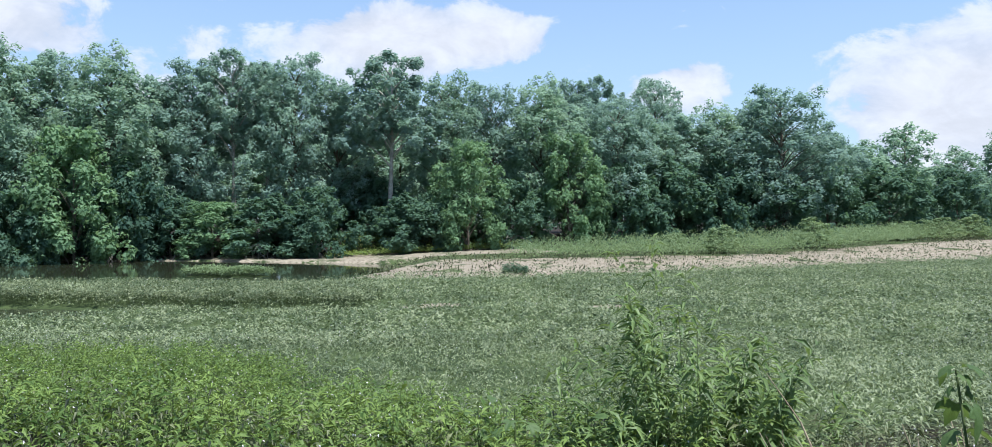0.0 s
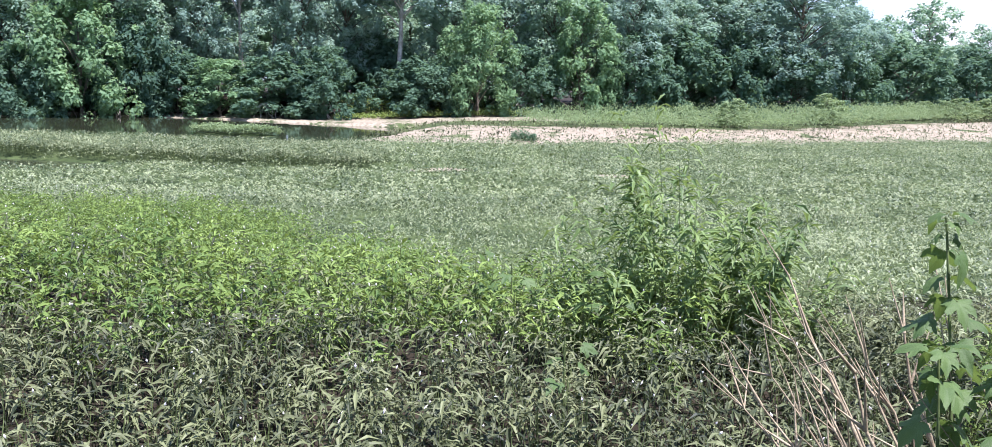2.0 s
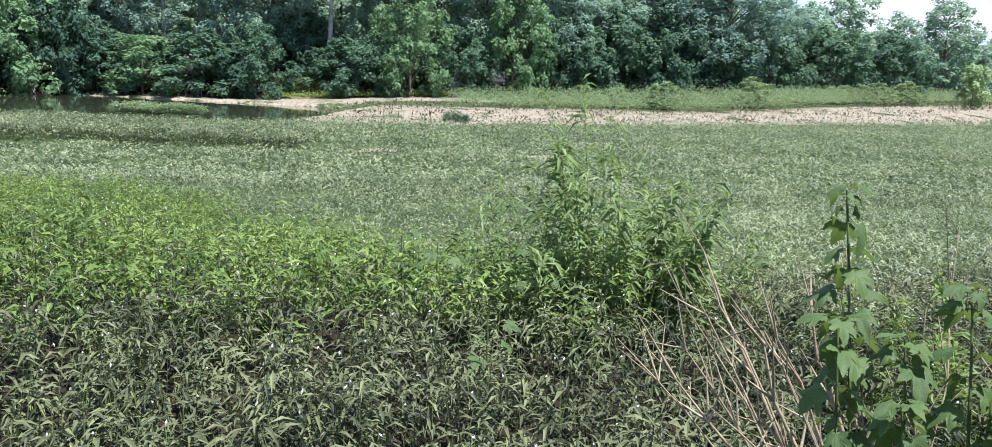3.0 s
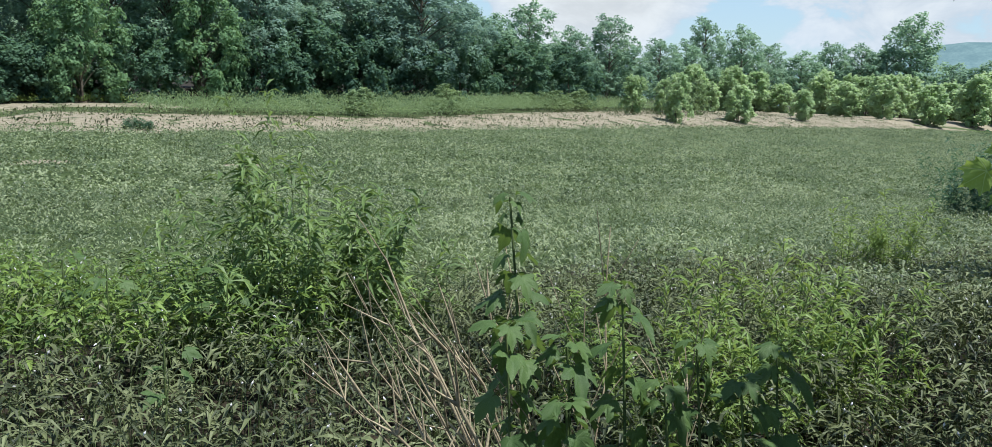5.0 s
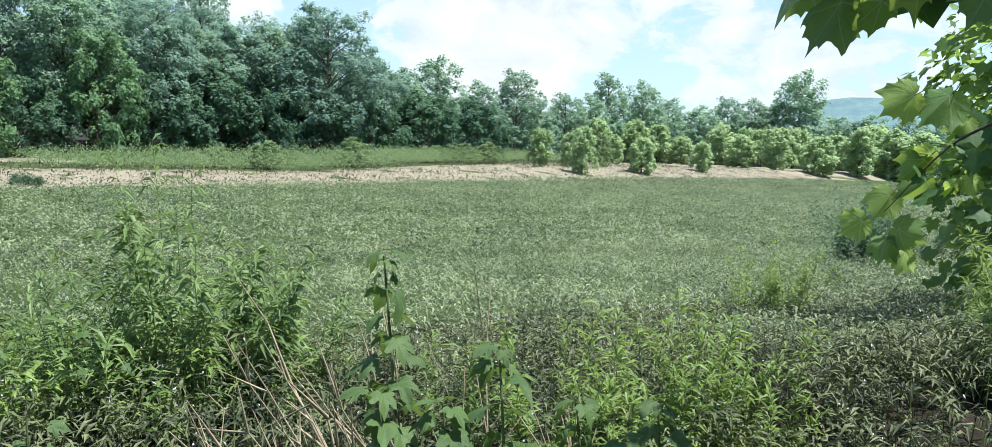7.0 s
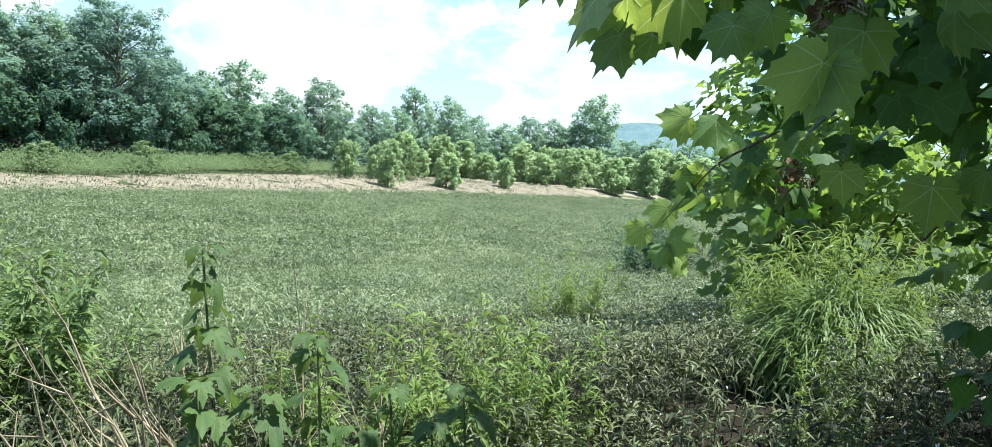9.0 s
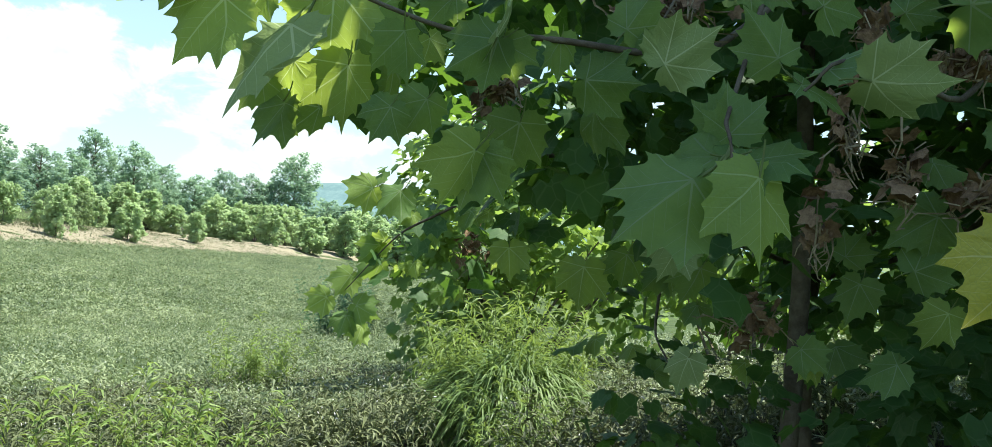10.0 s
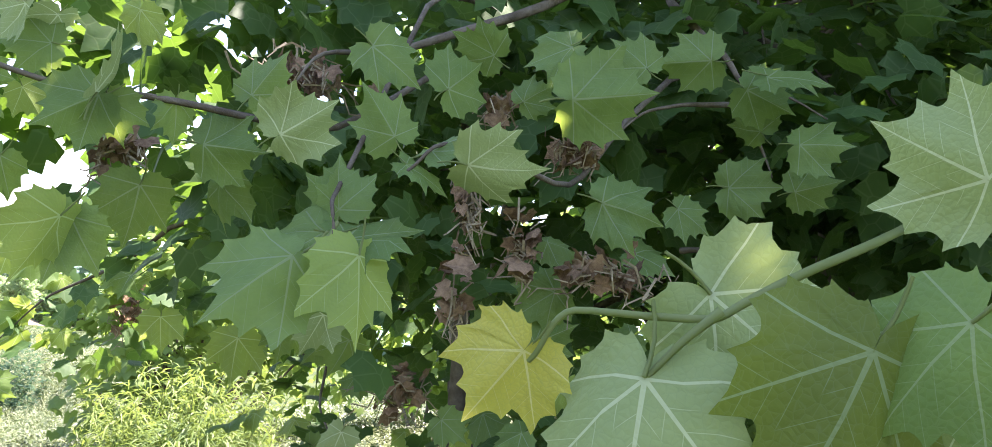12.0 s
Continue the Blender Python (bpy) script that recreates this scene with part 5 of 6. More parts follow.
rng = np.random.RandomState(80)
masses = [canopy(rng, (5.7, -0.8, 5.4), (2.1, 3.0, 1.8), 2300, 0.125), canopy(rng, (5.7, 0.7, 4.2), (1.0, 1.1, 0.6), 200, 0.115),
          canopy(rng, (4.3, 0.3, 5.4), (1.5, 1.6, 0.6), 480, 0.12), canopy(rng, (4.0, -1.4, 4.5), (1.3, 1.6, 1.1), 460, 0.125),
          canopy(rng, (4.4, 1.9, 4.8), (0.8, 1.0, 0.5), 170, 0.115), canopy(rng, (4.25, 2.7, 4.2), (0.3, 0.4, 0.3), 36, 0.10),
          canopy(rng, (2.9, 1.5, 5.25), (0.8, 0.8, 0.25), 100, 0.125), canopy(rng, (4.4, 0.8, 4.2), (0.45, 0.45, 0.22), 40, 0.11),
          canopy(rng, (2.75, 1.65, 4.9), (0.6, 0.6, 0.3), 130, 0.10), canopy(rng, (3.2, 1.0, 5.1), (0.8, 0.8, 0.35), 240, 0.11), canopy(rng, (2.1, 1.9, 4.75), (0.4, 0.35, 0.18), 36, 0.10),
          canopy(rng, (3.6, 0.1, 5.2), (0.9, 0.9, 0.5), 380, 0.115), canopy(rng, (3.4, -0.8, 5.0), (0.9, 0.8, 0.6), 380, 0.115), canopy(rng, (4.6, 0.9, 5.6), (1.1, 1.0, 0.6), 420, 0.12),
          canopy(rng, (4.3, -1.0, 5.2), (1.0, 1.2, 0.9), 420, 0.12),
          canopy(rng, (2.7, 1.5, 4.65), (0.5, 0.5, 0.35), 70, 0.10), canopy(rng, (3.0, 1.0, 4.45), (0.5, 0.6, 0.4), 60, 0.095),
          canopy(rng, (3.96, 2.35, 4.94), (0.6, 0.6, 0.42), 150, 0.105), canopy(rng, (3.89, 1.80, 4.74), (0.6, 0.6, 0.42), 150, 0.105),
          canopy(rng, (3.68, 1.37, 4.84), (0.6, 0.6, 0.42), 150, 0.105), canopy(rng, (4.36, 1.35, 4.53), (0.6, 0.6, 0.42), 80, 0.105),
          canopy(rng, (3.72, 1.49, 3.62), (0.3, 0.3, 0.22), 36, 0.085), canopy(rng, (3.59, 1.25, 3.59), (0.25, 0.25, 0.2), 16, 0.085), canopy(rng, (3.27, 0.60, 3.80), (0.24, 0.22, 0.24), 36, 0.085), canopy(rng, (3.07, 0.47, 3.74), (0.36, 0.36, 0.27), 60, 0.085),
          canopy(rng, (4.07, 1.76, 3.71), (0.25, 0.25, 0.19), 26, 0.085), canopy(rng, (3.18, 0.40, 3.99), (0.4, 0.4, 0.30), 70, 0.085), canopy(rng, (3.58, 0.59, 4.05), (0.4, 0.4, 0.30), 70, 0.085)]
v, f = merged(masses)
tagged(part("crown", mesh_from("crown", v - np.array(ROOT), f, SHADED_SYCAMORE, smooth=True), sycamore), kind="stuff")
# Several upper masses are unseen, added to keep sun off the near leaves.
masses = [canopy(rng, (4.4, -1.0, 7.2), (1.8, 1.8, 0.8), 1700, 0.15), canopy(rng, (5.0, -3.0, 9.0), (4.0, 3.5, 2.2), 1000, 0.20), canopy(rng, (6.8, -1.4, 7.6), (2.4, 2.6, 1.0), 1800, 0.15), canopy(rng, (7.8, -0.8, 6.3), (1.4, 1.7, 1.4), 800, 0.135), canopy(rng, (2.75, 0.35, 6.6), (0.7, 0.7, 0.35), 80, 0.15), canopy(rng, (2.2, -0.5, 7.3), (1.5, 1.5, 0.55), 1150, 0.15), canopy(rng, (3.2, 0.2, 6.9), (1.1, 1.2, 0.4), 520, 0.15),
          canopy(rng, (8.8, -2.2, 6.6), (2.0, 3.0, 2.3), 1400, 0.15), canopy(rng, (5.4, -3.6, 5.6), (1.8, 1.8, 2.0), 900, 0.14)]
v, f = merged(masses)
tagged(part("crown", mesh_from("crown", v - np.array(ROOT), f, SHADED_SYCAMORE, smooth=True), sycamore, "high outer crown, partly unseen leaf masses added to shade what lies below"), kind="stuff")
twigs = []
for i in range(70):
    a = np.array((5.5, rng.uniform(-1.1, 1.0), rng.uniform(4.0, 8.0)))
    b = np.array((5.5, -0.4, 5.4)) + unit(rng.normal(0, 1, 3)) * np.array((2.3, 3.0, 1.8))
    t = np.linspace(0, 1, 6)[:, None]
    twigs.append(tube(a * (1 - t) + b * t + np.array([0, 0, 0.25]) * np.sin(3.1 * t) + rng.normal(0, 0.05, (6, 3)), np.linspace(0.018, 0.004, 6), 4))
v, f = merged(twigs)
tagged(part("twig", mesh_from("twig", v - np.array(ROOT), f, BARK, smooth=True), sycamore), kind="stuff")


# ---- flood debris caught in the branches ----
def debris(seed, place, size, n):
    rng = np.random.RandomState(seed)
    top = thing("debris_clump", place, "brown clump of flood-borne dead leaves and roots caught in branches", "debris", "flood debris in the sycamore")
    bits = []
    for i in range(n):
        p = rng.normal(0, 1, 3) * np.array(size) * 0.45
        q = p + rng.normal(0, 1, 3) * np.array(size) * 0.6 + np.array([0, 0, -0.04])
        t = np.linspace(0, 1, 5)[:, None]
        bits.append(tube(p * (1 - t) + q * t + rng.normal(0, 0.012, (5, 3)), np.linspace(0.0035, 0.0015, 5), 3))
    v, f = merged(bits)
    tagged(part("root_tangle", mesh_from("root_tangle", v, f, DEADWOOD), top, "tangled dry rootlets"), kind="stuff")
    m = n
    base = rng.normal(0, 1, (m, 3)) * np.array(size) * 0.5
    v, f = crowd(rng, base, unit(rng.normal(0, 1, (m, 3)) + np.array([0, 0, -0.8])), unit(rng.normal(0, 1, (m, 3))), rng.uniform(0.02, 0.05, m))
    tagged(part("leaf_mass", mesh_from("leaf_mass", v, f, DEAD_LEAF), top, "curled brown dead leaves"), kind="stuff")


for i, (place, size, n) in enumerate((
    ((2.276, 0.386, 4.294), (0.06, 0.12, 0.045), 34),
    ((2.135, 1.074, 4.663), (0.08, 0.11, 0.045), 34),
    ((2.150, 0.654, 4.374), (0.03, 0.03, 0.09), 18),
    ((2.220, 0.546, 4.318), (0.03, 0.03, 0.08), 18),
    ((2.324, 0.455, 4.569), (0.04, 0.06, 0.045), 22),
    ((2.847, 0.924, 3.952), (0.07, 0.09, 0.06), 30),
    ((2.088, 1.448, 4.434), (0.04, 0.05, 0.05), 20),
    ((4.315, 2.668, 4.078), (0.08, 0.08, 0.11), 22),
    ((2.286, 0.635, 4.661), (0.04, 0.04, 0.05), 16),
    ((2.467, 0.725, 4.213), (0.03, 0.03, 0.13), 16),
)):
    debris(200 + i, place, size, n)


# ---- plants standing out on the bank ----
def ragweed_leaf_mesh(seed):
    """A deeply three-lobed drooping leaf with teeth."""
    rng = np.random.RandomState(seed)
    shape = rng.uniform(0.25, 0.75), rng.uniform(-0.45, 0.05), 0.14, rng.uniform(0, 6)
    n = 72
    ang = np.linspace(-170, 170, n)
    r = np.interp(np.abs(ang), [0, 10, 20, 27, 36, 47, 58, 70, 84, 96, 110, 140, 180], [1.0, 0.90, 0.68, 0.52, 0.66, 0.86, 0.66, 0.46, 0.50, 0.56, 0.38, 0.20, 0.06])
    r = r * np.interp(np.arange(n) % 4, [0, 1, 2, 3], [1.07, 0.98, 0.93, 0.97])
    a = np.radians(ang)
    rim = np.column_stack([r * np.cos(a), r * np.sin(a)])
    flat = np.concatenate([[[0, 0]], rim * 0.5, rim])
    i = np.arange(n - 1)
    tri = np.concatenate([np.column_stack([0 * i, 1 + i, 2 + i]), np.column_stack([1 + i, n + 1 + i, n + 2 + i]), np.column_stack([1 + i, n + 2 + i, 2 + i])])
    t = np.linspace(0, 1, 4)
    sv, sf = tube(np.column_stack([-0.6 * t, 0 * t, -0.12 * t]), 0.014 + 0 * t, 4)
    v, f = merged([(np.column_stack([flat, blade_height(flat[:, 0], flat[:, 1], shape)]), tri), (sv, np.concatenate([sf[:, [0, 1, 2]], sf[:, [0, 2, 3]]]))])
    return mesh_from("ragweed_leaf", v, f, [RAGWEED, STEM], np.concatenate([np.zeros(len(tri), int), np.ones(2 * len(sf), int)]), smooth=True)


RAG = [ragweed_leaf_mesh(90 + i) for i in range(4)]


def ragweed(seed, foot, top, leaves, size, label):
    """An upright leafy weed: a stem from foot to top, with leaves of its own in pairs."""
    rng = random.Random(seed)
    foot, top = Vector(foot), Vector(top)
    ob = thing("ragweed_plant", foot, label, "weed", "tall weeds on the near bank")
    t = np.linspace(0, 1, 9)[:, None]
    line = np.array(top - foot)[None] * t + np.array([0.03, -0.02, 0]) * np.sin(3.0 * t)
    v, f = tube(line, np.linspace(0.0075, 0.003, 9), 6)
    part("stem", mesh_from("stem", v, f, STEM, smooth=True), ob)
    for i in range(leaves):
        pair = i // 2
        u = (1.0, 0.992, 0.975)[pair] if pair < 3 else 0.95 - 0.42 * ((pair - 3) / max(1, leaves // 2 - 4)) ** 0.9
        p = Vector([float(np.interp(u, t[:, 0], line[:, k])) for k in range(3)])
        a = pair * 1.57 + 3.14 * (i % 2) + rng.uniform(-0.35, 0.35)
        e = rng.uniform(-0.45, 0.35) if pair > 1 else rng.uniform(0.1, 0.6)
        way = Vector((math.cos(a) * math.cos(e), math.sin(a) * math.cos(e), math.sin(e)))
        L = size * rng.uniform(0.75, 1.3) * (0.75 if pair < 3 else 1.0)
        base = p + way * L * 0.58
        tip = base + (way + Vector((0, 0, rng.uniform(-0.9, -0.1)))).normalized() * L
        lf = part("leaf", RAG[i % 4], ob)
        lf.matrix_local = frame_of(base, tip, Vector((0, 0, 1)) + 0.5 * way + Vector((rng.uniform(-0.4, 0.4), rng.uniform(-0.4, 0.4), 0)))
    return ob


def on_ground(x, y, dz=0.0):
    return x, y, float(ground_z(x, y)) + dz


TALL = "tall three-lobed ragweed rising above the smartweed"
SHORT, CROWD = "shorter ragweed with drooping lobed leaves", "leafy ragweed crowding beside dry stalks"
ragweed(1, on_ground(1.16, 2.40), (1.195, 2.76, 3.70), 36, 0.068, TALL)
ragweed(2, on_ground(1.30, 2.22), (1.405, 2.48, 3.50), 28, 0.067, SHORT)
ragweed(3, on_ground(1.53, 2.20), (1.58, 2.37, 3.36), 26, 0.066, SHORT)
ragweed(4, on_ground(1.74, 2.20), (1.80, 2.31, 3.35), 26, 0.066, SHORT)
for i, (x, y, top, leaves) in enumerate(((1.12, 2.58, 3.38, 16), (1.26, 2.50, 3.36, 18), (1.45, 2.32, 3.28, 16), (1.66, 2.28, 3.28, 16), (1.20, 2.38, 3.24, 16))):
    ragweed(5 + i, on_ground(x - 0.04, y - 0.16), (x, y, top), leaves + 6, 0.070, CROWD)


def dry_stalks(seed, foot, tips, thick):
    """Dead bleached stalks fanning out of one foot, each with side twigs."""
    rng = np.random.RandomState(seed)
    ob = thing("dry_stalks", foot, "bleached dead stalks fanning out of the smartweed", "dead stalks", "dry stalks on the near bank")
    o = np.array(foot, float)
    for tip in tips:
        d = np.array(tip, float) - o
        t = np.linspace(0, 1, 8)[:, None]
        line = d * t + np.array([0, 0, 0.10]) * np.sin(3.14 * t) + np.cumsum(rng.normal(0, 0.020, (8, 3)), 0) * t
        r = thick * rng.uniform(0.45, 1.15)
        pieces = [tube(line, np.linspace(r, 0.0016, 8), 5)]
        for j in range(6):
            k = rng.randint(3, 7)
            e = line[k] + unit(d + rng.normal(0, 0.45, 3) * np.linalg.norm(d)) * rng.uniform(0.12, 0.30)
            q = np.linspace(0, 1, 4)[:, None]
            pieces.append(tube(line[k] * (1 - q) + e * q, np.linspace(r * 0.45, 0.0015, 4), 4))
        v, f = merged(pieces)
        part("stalk", mesh_from("stalk", v, f, DEADWOOD, smooth=True), ob)


dry_stalks(1, on_ground(1.74, 3.25), ((1.02, 3.97, 3.31), (1.13, 4.05, 3.37), (1.16, 3.92, 3.29), (0.92, 3.70, 3.10), (1.06, 3.76, 3.16), (0.98, 3.45, 2.95), (0.86, 3.50, 2.92)), 0.0160)
dry_stalks(2, on_ground(1.84, 3.12), ((1.19, 3.59, 3.28), (1.26, 3.57, 3.26), (1.33, 3.57, 3.40), (1.12, 3.48, 3.10), (1.22, 3.40, 3.16), (1.02, 3.30, 2.95)), 0.0175)
dry_stalks(3, on_ground(1.28, 2.30), ((1.233, 2.87, 3.57), (1.434, 2.77, 3.59), (1.36, 2.70, 3.40), (1.22, 2.72, 3.36)), 0.0060)
dry_stalks(4, on_ground(1.50, 2.10), ((1.60, 2.45, 3.33), (1.70, 2.40, 3.30), (1.50, 2.45, 3.36)), 0.006)


def leafy_clump(name, label, category, seed, foot, radius, stems, height, leaves, length, width, mat, lean=0.35, lift=(-0.3, 0.8), group=""):
    """Many leafy stems from one foot: stems and foliage."""
    rng = np.random.RandomState(seed)
    ob = thing(name, foot, label, category, group)
    sp, lp = [], []
    for i in range(stems):
        a, q = rng.uniform(0, 6.28), rng.uniform(0, 1) ** 0.5 * radius
        b = np.array([q * math.cos(a), q * math.sin(a), 0.0])
        h = height * rng.uniform(0.38, 1.05) * (1 - 0.35 * (q / radius) ** 2)
        out = np.array([math.cos(a), math.sin(a), 0]) * lean * h * (q / radius + 0.15) + rng.normal(0, 0.06 * h, 3) * np.array([1, 1, 0])
        t = np.linspace(0, 1, 6)[:, None]
        line = b + np.array([0, 0, h]) * t + out * t ** 1.6
        sp.append(tube(line, np.linspace(0.005, 0.0015, 6), 3))
        u = rng.uniform(0.15, 1.0, leaves) ** 0.8
        base = np.column_stack([np.interp(u, t[:, 0], line[:, k]) for k in range(3)])
        az, e = rng.uniform(0, 6.28, leaves), rng.uniform(lift[0], lift[1], leaves)
        way = np.column_stack([np.cos(az) * np.cos(e), np.sin(az) * np.cos(e), np.sin(e)])
        L = length * rng.uniform(0.6, 1.25, leaves)
        lp.append(lance_leaves(rng, base, way, L, L * width))
    v, f = merged(sp)
    tagged(part("stalk", mesh_from("stalk", v, f, STEM, smooth=True), ob), kind="stuff")
    v, f = merged(lp)
    tagged(part("foliage", mesh_from("foliage", v, f, mat), ob), kind="stuff")
    return ob


leafy_clump("weed_bush", "feathery green bush of narrow-leaved weeds on the bank", "bush", 301, on_ground(1.60, 7.45, -0.05), 0.52, 44, 2.34, 60, 0.19, 0.18, BUSH, 0.26, (-0.5, 0.8))
leafy_clump("weed_bush", "low grey-green weeds round a feathery bush", "bush", 302, on_ground(0.95, 7.5, -0.05), 0.50, 28, 1.35, 40, 0.18, 0.19, BUSH, 0.4)
leafy_clump("weed_bush", "low green weeds beside a feathery bush", "bush", 303, on_ground(2.2, 7.4, -0.05), 0.45, 28, 1.40, 40, 0.18, 0.18, BUSH, 0.35)
GOLD = "slender yellow-green weed standing in smartweed"
gold = leafy_clump("goldenrod_plant", GOLD, "weed", 304, on_ground(3.95, 4.6, -0.05), 0.20, 13, 1.42, 50, 0.14, 0.17, GOLDEN, 0.3, (-0.1, 1.0), "slender weeds on the bank")
pick = random.Random(9)
for x, y, k in ((4.35, 4.75, 1.0), (3.8, 4.9, 0.95), (3.3, 4.9, 1.05), (3.1, 4.5, 0.8), (4.6, 4.3, 0.9), (2.9, 5.6, 0.8), (5.0, 5.4, 0.85), (3.6, 4.2, 0.85), (-0.6, 8.9, 0.8), (10.1, 8.9, 1.1), (10.6, 9.3, 0.9), (9.7, 9.4, 1.0), (5.9, 2.9, 0.6), (5.2, 2.8, 0.6), (6.3, 3.3, 0.6)):
    copy_thing(gold, Matrix.Translation(on_ground(x, y, -0.05)) @ Matrix.Rotation(pick.uniform(0, 6.28), 4, "Z") @ Matrix.Scale(k, 4))
leafy_clump("weed_bush", "tall dark green weeds at the edge of the field", "bush", 305, on_ground(22.7, 17.1, -0.05), 0.9, 60, 3.0, 34, 0.22, 0.26, UNDER_LEAF, 0.25)
leafy_clump("weed_bush", "small dark shrub at the edge of the sandbar", "bush", 307, on_ground(1.3, 57.0, -0.05), 0.8, 60, 0.75, 30, 0.2, 0.3, UNDER_LEAF, 0.3)
leafy_clump("weed_bush", "tall green weeds at the edge of the field", "bush", 306, on_ground(25.0, 16.6, -0.05), 1.3, 50, 2.7, 30, 0.22, 0.26, FIELD, 0.3)


def broad_weed(seed, foot, n, size):
    """A low plant with a few large broad leaves."""
    rng = random.Random(seed)
    ob = thing("broadleaf_weed", foot, "broad-leaved weed showing among the smartweed", "weed", "broad-leaved weeds")
    for i in range(n):
        a, e, h = i * 2.3 + rng.uniform(-0.4, 0.4), rng.uniform(-0.3, 0.3), rng.uniform(0.65, 0.95)
        way = Vector((math.cos(a) * math.cos(e), math.sin(a) * math.cos(e), math.sin(e)))
        base = Vector((0, 0, h)) + way * 0.12
        lf = part("leaf", RAG[i % 4], ob)
        lf.matrix_local = frame_of(base, base + way * size * rng.uniform(0.8, 1.2), Vector((rng.uniform(-0.4, 0.4), -0.5, 1)))
    v, f = tube([(0, 0, -0.05), (0.01, 0, 0.5), (0, 0.01, 0.95)], [0.012, 0.009, 0.005], 6)
    part("stem", mesh_from("stem", v, f, STEM, smooth=True), ob)


for i, (x, y, n) in enumerate(((0.1, 7.2, 5), (-0.2, 7.5, 4), (0.9, 6.9, 5), (0.4, 5.3, 4))):
    broad_weed(700 + i, on_ground(x, y, -0.12), n, 0.10)


def grass_mound(seed, centre, radius, height, blades, length, mat, label, broad=0.011):
    """A mound of long blades that arch over and hang."""
    rng = np.random.RandomState(seed)
    ob = thing("grass_mound", on_ground(*centre), label, "grass")
    a, q = rng.uniform(0, 6.28, blades), rng.uniform(0, 1, blades) ** 0.6
    out = np.column_stack([np.cos(a), np.sin(a), 0 * a])
    base = out * (q * radius * 0.9)[:, None] + np.column_stack([0 * a, 0 * a, height * rng.uniform(0.15, 0.95, blades) * (1 - 0.55 * q ** 2)])
    L = length * rng.uniform(0.6, 1.3, blades)
    t = np.linspace(0, 1, 5)
    way = unit(out * 0.8 + rng.normal(0, 0.5, (blades, 3)) + np.array([0, 0, 0.6]))
    side = unit(np.cross(way, np.array([0, 0, 1.0]) + rng.normal(0, 0.3, (blades, 3))))
    mid = base[:, None] + L[:, None, None] * (way[:, None] * t[None, :, None] + np.array([0, 0, -1.0]) * (0.75 * t ** 2)[None, :, None])
    w = (broad * (1 - t ** 2) + 0.001)[None, :, None] * side[:, None] * rng.uniform(0.8, 1.5, (blades, 1, 1))
    v = np.concatenate([mid + w, mid - w], 1).reshape(-1, 3)
    i = np.arange(4)
    f = np.concatenate([np.column_stack([i, i + 1, i + 6]), np.column_stack([i, i + 6, i + 5])])
    f = (np.arange(blades)[:, None, None] * 10 + f[None]).reshape(-1, 3)
    part("sward", mesh_from("sward", v, f, mat), ob)


leafy_clump("grass_mound", "lush mound of arching yellow-green grass on the bank", "grass", 401, on_ground(7.65, 3.95, -0.05), 0.62, 140, 1.55, 44, 0.16, 0.13, LUSH, 0.35, (-0.6, 0.9))
grass_mound(404, (7.20, 3.62), 0.80, 0.92, 4600, 0.34, BUSH, "grey-green skirt of long blades hanging from a grass mound", 0.0060)
grass_mound(402, (9.4, 5.1), 0.7, 0.8, 1500, 0.36, LUSH, "lush mound of bright grass beyond the bank's edge")


# ---- saplings and thickets behind the sycamore ----
def thicket(seed, place, masses, size, mat, label, stems=14):
    rng = np.random.RandomState(seed)
    ob = thing("sapling_thicket", place, label, "thicket", "thickets along the bank")
    o = np.array(place)
    got = [canopy(rng, np.array(c) - o, r, n, size, 0.3) for c, r, n in masses]
    v, f = merged(got)
    tagged(part("foliage", mesh_from("foliage", v, f, mat, smooth=True), ob), kind="stuff")
    wood = []
    for i in range(stems):
        c, r, n = masses[i % len(masses)]
        tip = np.array(c) - o + rng.normal(0, 0.4, 3) * np.array(r)
        b = np.array([rng.normal(0, 0.3), rng.normal(0, 0.3), -0.1])
        t = np.linspace(0, 1, 6)[:, None]
        wood.append(tube(b * (1 - t) + tip * t + rng.normal(0, 0.06, (6, 3)) * t, np.linspace(0.04, 0.006, 6), 5))
    v, f = merged(wood)
    tagged(part("stalk", mesh_from("stalk", v, f, BARK, smooth=True), ob), kind="stuff")


# Sunlit look of these saplings is put into a lighter leaf colour.
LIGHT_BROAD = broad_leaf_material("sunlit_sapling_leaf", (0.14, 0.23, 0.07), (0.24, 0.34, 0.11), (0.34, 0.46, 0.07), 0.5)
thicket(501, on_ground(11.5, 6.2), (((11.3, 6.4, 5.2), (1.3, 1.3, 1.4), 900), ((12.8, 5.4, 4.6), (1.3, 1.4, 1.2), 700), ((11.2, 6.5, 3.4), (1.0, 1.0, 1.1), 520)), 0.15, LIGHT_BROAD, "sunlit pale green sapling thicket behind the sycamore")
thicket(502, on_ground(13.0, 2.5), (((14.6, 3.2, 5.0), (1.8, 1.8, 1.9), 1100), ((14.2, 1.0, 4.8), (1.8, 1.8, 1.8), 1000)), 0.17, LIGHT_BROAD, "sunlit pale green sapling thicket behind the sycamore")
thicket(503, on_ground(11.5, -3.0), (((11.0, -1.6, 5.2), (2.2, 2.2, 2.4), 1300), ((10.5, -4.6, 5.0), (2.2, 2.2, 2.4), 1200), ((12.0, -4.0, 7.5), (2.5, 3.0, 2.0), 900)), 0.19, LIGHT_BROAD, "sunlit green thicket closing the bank")
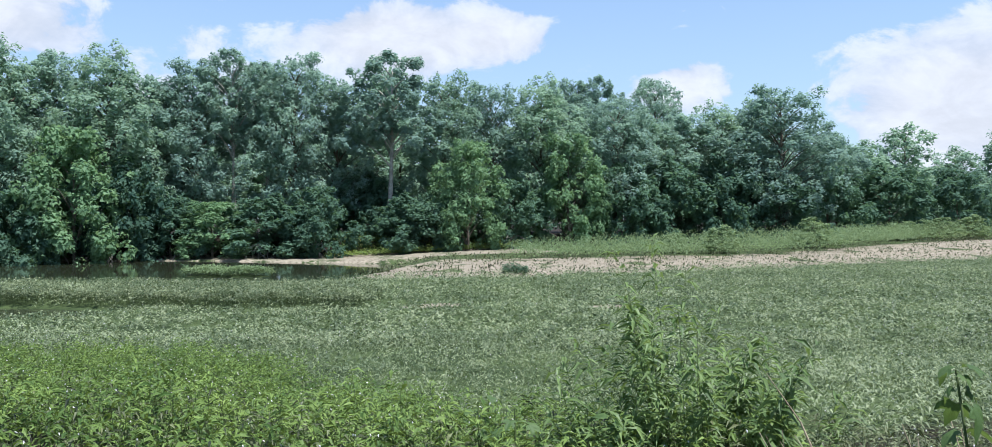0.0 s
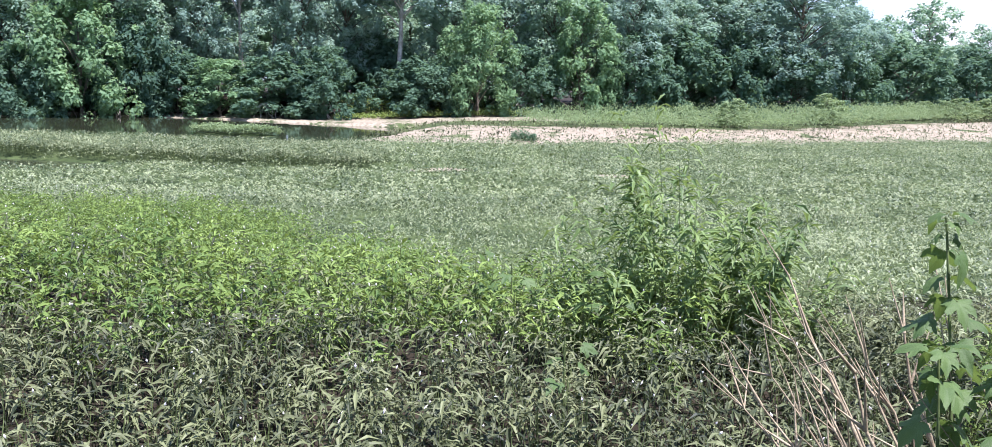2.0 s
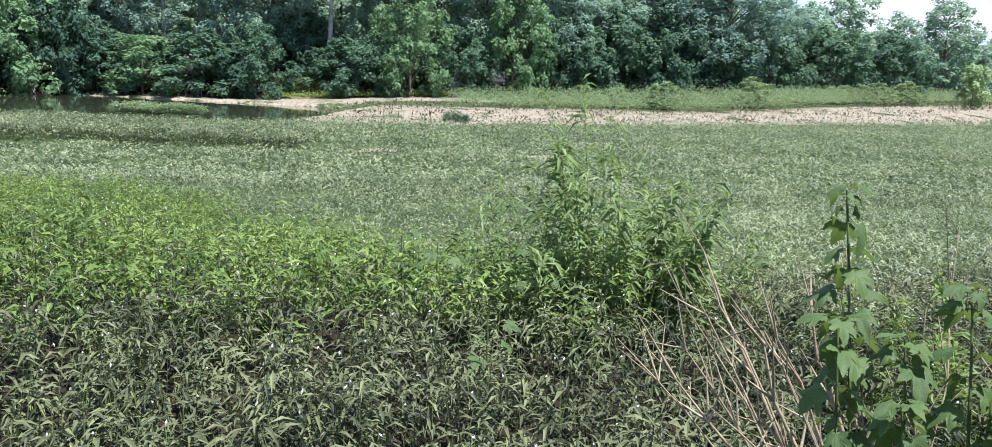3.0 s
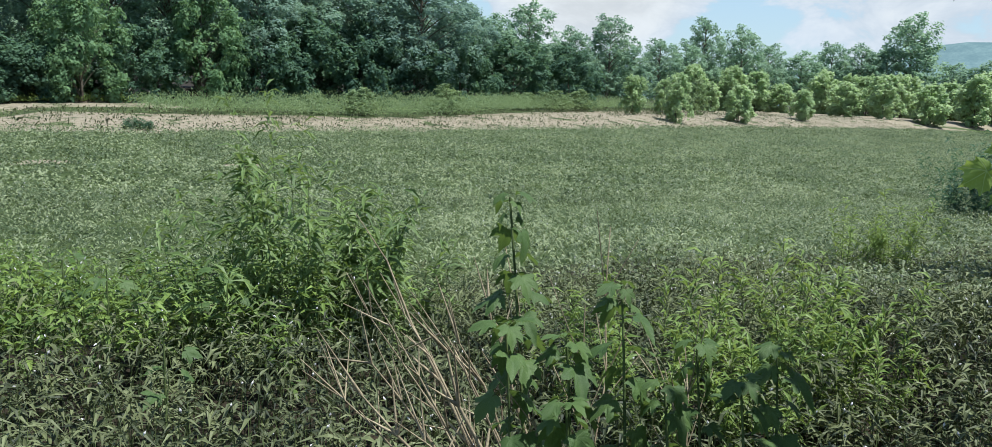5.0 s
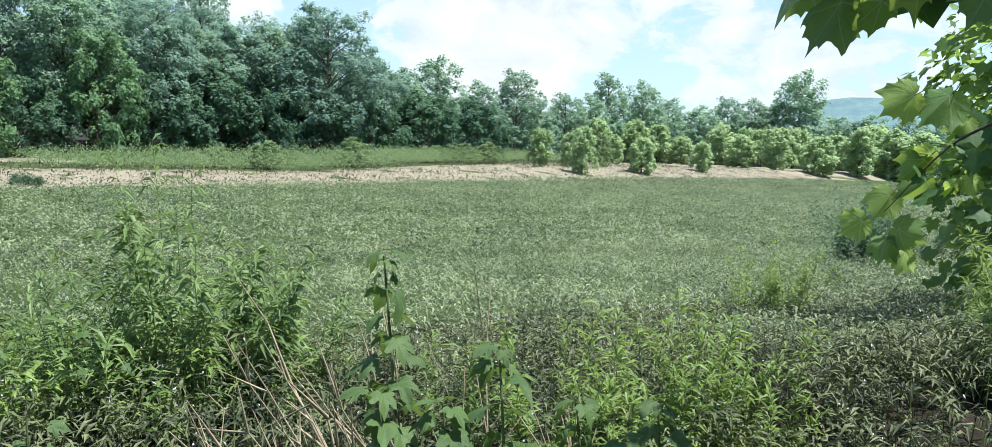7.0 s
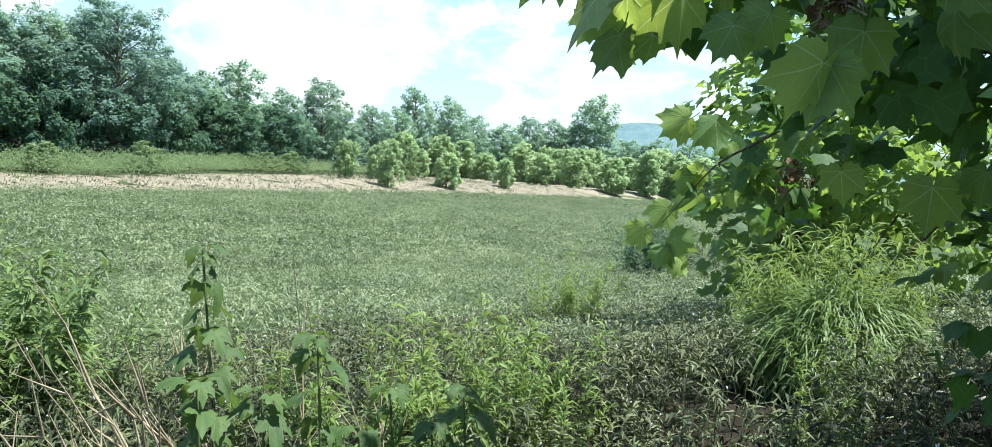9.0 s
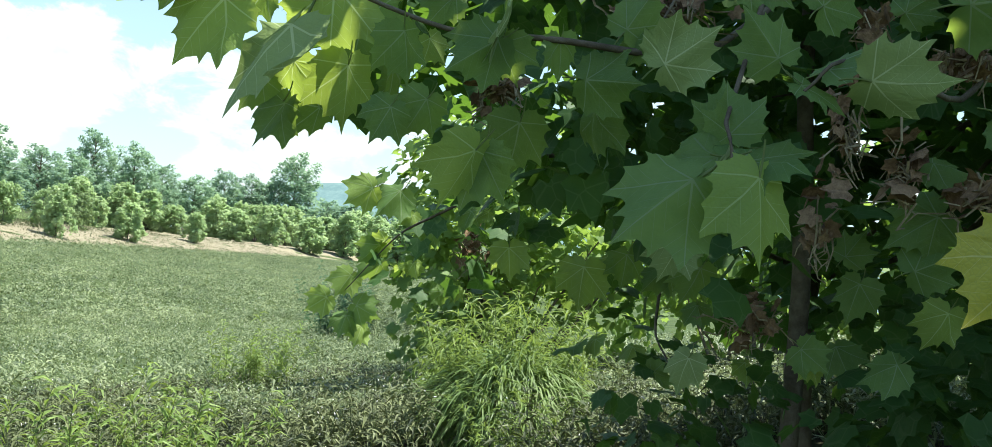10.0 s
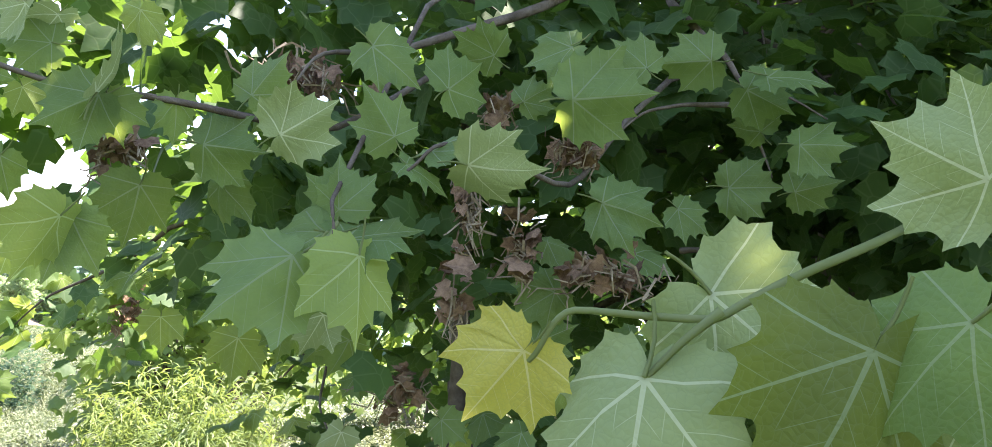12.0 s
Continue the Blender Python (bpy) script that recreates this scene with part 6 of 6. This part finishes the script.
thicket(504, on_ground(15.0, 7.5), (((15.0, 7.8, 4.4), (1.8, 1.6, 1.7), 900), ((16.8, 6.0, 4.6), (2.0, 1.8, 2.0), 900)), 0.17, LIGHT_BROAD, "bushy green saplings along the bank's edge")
thicket(505, on_ground(8.0, -7.5), (((7.5, -6.5, 5.4), (2.8, 2.0, 2.4), 1300), ((4.0, -8.0, 5.6), (3.0, 2.0, 2.6), 1100), ((0.0, -9.0, 5.6), (3.2, 2.0, 2.8), 1000)), 0.20, SHADED_SYCAMORE, "dark green thicket on the bank top")


# ---- litter on the bank ----
def stone(seed, place, size):
    rng = np.random.RandomState(seed)
    bm = bmesh.new()
    bmesh.ops.create_icosphere(bm, subdivisions=2, radius=1)
    ph = rng.uniform(0, 6, 3)
    for v in bm.verts:
        k = 1 + 0.16 * math.sin(3 * v.co.x + ph[0]) + 0.14 * math.sin(4 * v.co.y + ph[1]) + 0.12 * math.sin(5 * v.co.z + ph[2])
        v.co = Vector((v.co.x * size[0], v.co.y * size[1], v.co.z * size[2])) * k
    me = bpy.data.meshes.new("stone")
    bm.to_mesh(me)
    bm.free()
    me.materials.append(STONE)
    for p in me.polygons:
        p.use_smooth = True
    ob = new("stone", me)
    ob.location = place
    tagged(ob, "pale rounded stone lying in leaf litter", "stone", "stones on the bank")


for i, (x, y, a, b) in enumerate(((6.0, 1.95, 0.13, 0.09), (6.2, 1.7, 0.09, 0.07), (5.6, 1.4, 0.16, 0.10), (5.3, 1.5, 0.08, 0.06), (6.5, 2.9, 0.10, 0.07))):
    stone(600 + i, on_ground(x, y, 0.02), (a, b, 0.6 * b))


def fallen_stick(points, r, label):
    p = np.array(points, float)
    q = np.linspace(0, 1, 12)
    t = np.linspace(0, 1, len(p))
    c = np.column_stack([np.interp(q, t, p[:, i]) for i in range(3)])
    v, f = tube(c, np.linspace(r, r * 0.4, 12) * (1 + 0.15 * np.sin(q * 21)), 7)
    tagged(new("fallen_stick", mesh_from("fallen_stick", v, f, PALE_BARK, smooth=True)), label, "stick", "sticks on the bank")


fallen_stick([on_ground(6.9, 3.4, 0.45), on_ground(6.6, 3.0, 0.25), on_ground(6.3, 2.6, 0.05)], 0.018, "pale dead stick leaning in the weeds")
fallen_stick([on_ground(6.8, 2.9, 0.06), on_ground(6.3, 2.2, 0.08), on_ground(5.9, 1.4, 0.06)], 0.05, "dead grey branch lying on the bank")
fallen_stick([on_ground(6.6, 4.0, 0.10), on_ground(6.7, 3.5, 0.30), on_ground(6.9, 3.2, 0.16)], 0.012, "thin dry stick across the grass hollow")


# ---- roots washed out of the far bank ----
def exposed_roots(seed, x, y, spread, n):
    rng = np.random.RandomState(seed)
    z = float(ground_z(x, y))
    ob = thing("exposed_roots", (x, y, z), "pale washed-out tree roots spreading down the far bank", "roots", "roots on the far bank")
    for i in range(n):
        a = rng.uniform(-1.35, 1.35)
        L = spread * rng.uniform(0.6, 1.15)
        end = np.array([L * math.sin(a), -L * math.cos(a) * 0.8, 0])
        end[2] = float(ground_z(x + end[0], y + end[1])) - z - 0.1
        t = np.linspace(0, 1, 7)[:, None]
        line = np.array([rng.normal(0, 0.3), 0.4, 1.3]) * (1 - t) + end * t + np.array([0, 0, 0.5]) * np.sin(3.1 * t) * rng.uniform(-0.2, 1) + rng.normal(0, 0.10, (7, 3)) * np.sin(3.1 * t)
        v, f = tube(line, np.linspace(0.11, 0.04, 7) * rng.uniform(0.6, 1.2), 5)
        part("root", mesh_from("root", v, f, PALE_BARK, smooth=True), ob)


for seed, x, y, spread, n in ((801, -38.8, 83.0, 2.6, 14), (802, -24.5, 87.0, 1.6, 8), (803, -31.0, 85.5, 1.5, 7), (804, -18.5, 88.0, 1.6, 7), (805, 2.0, 92.0, 1.8, 8)):
    exposed_roots(seed, x, y, spread, n)
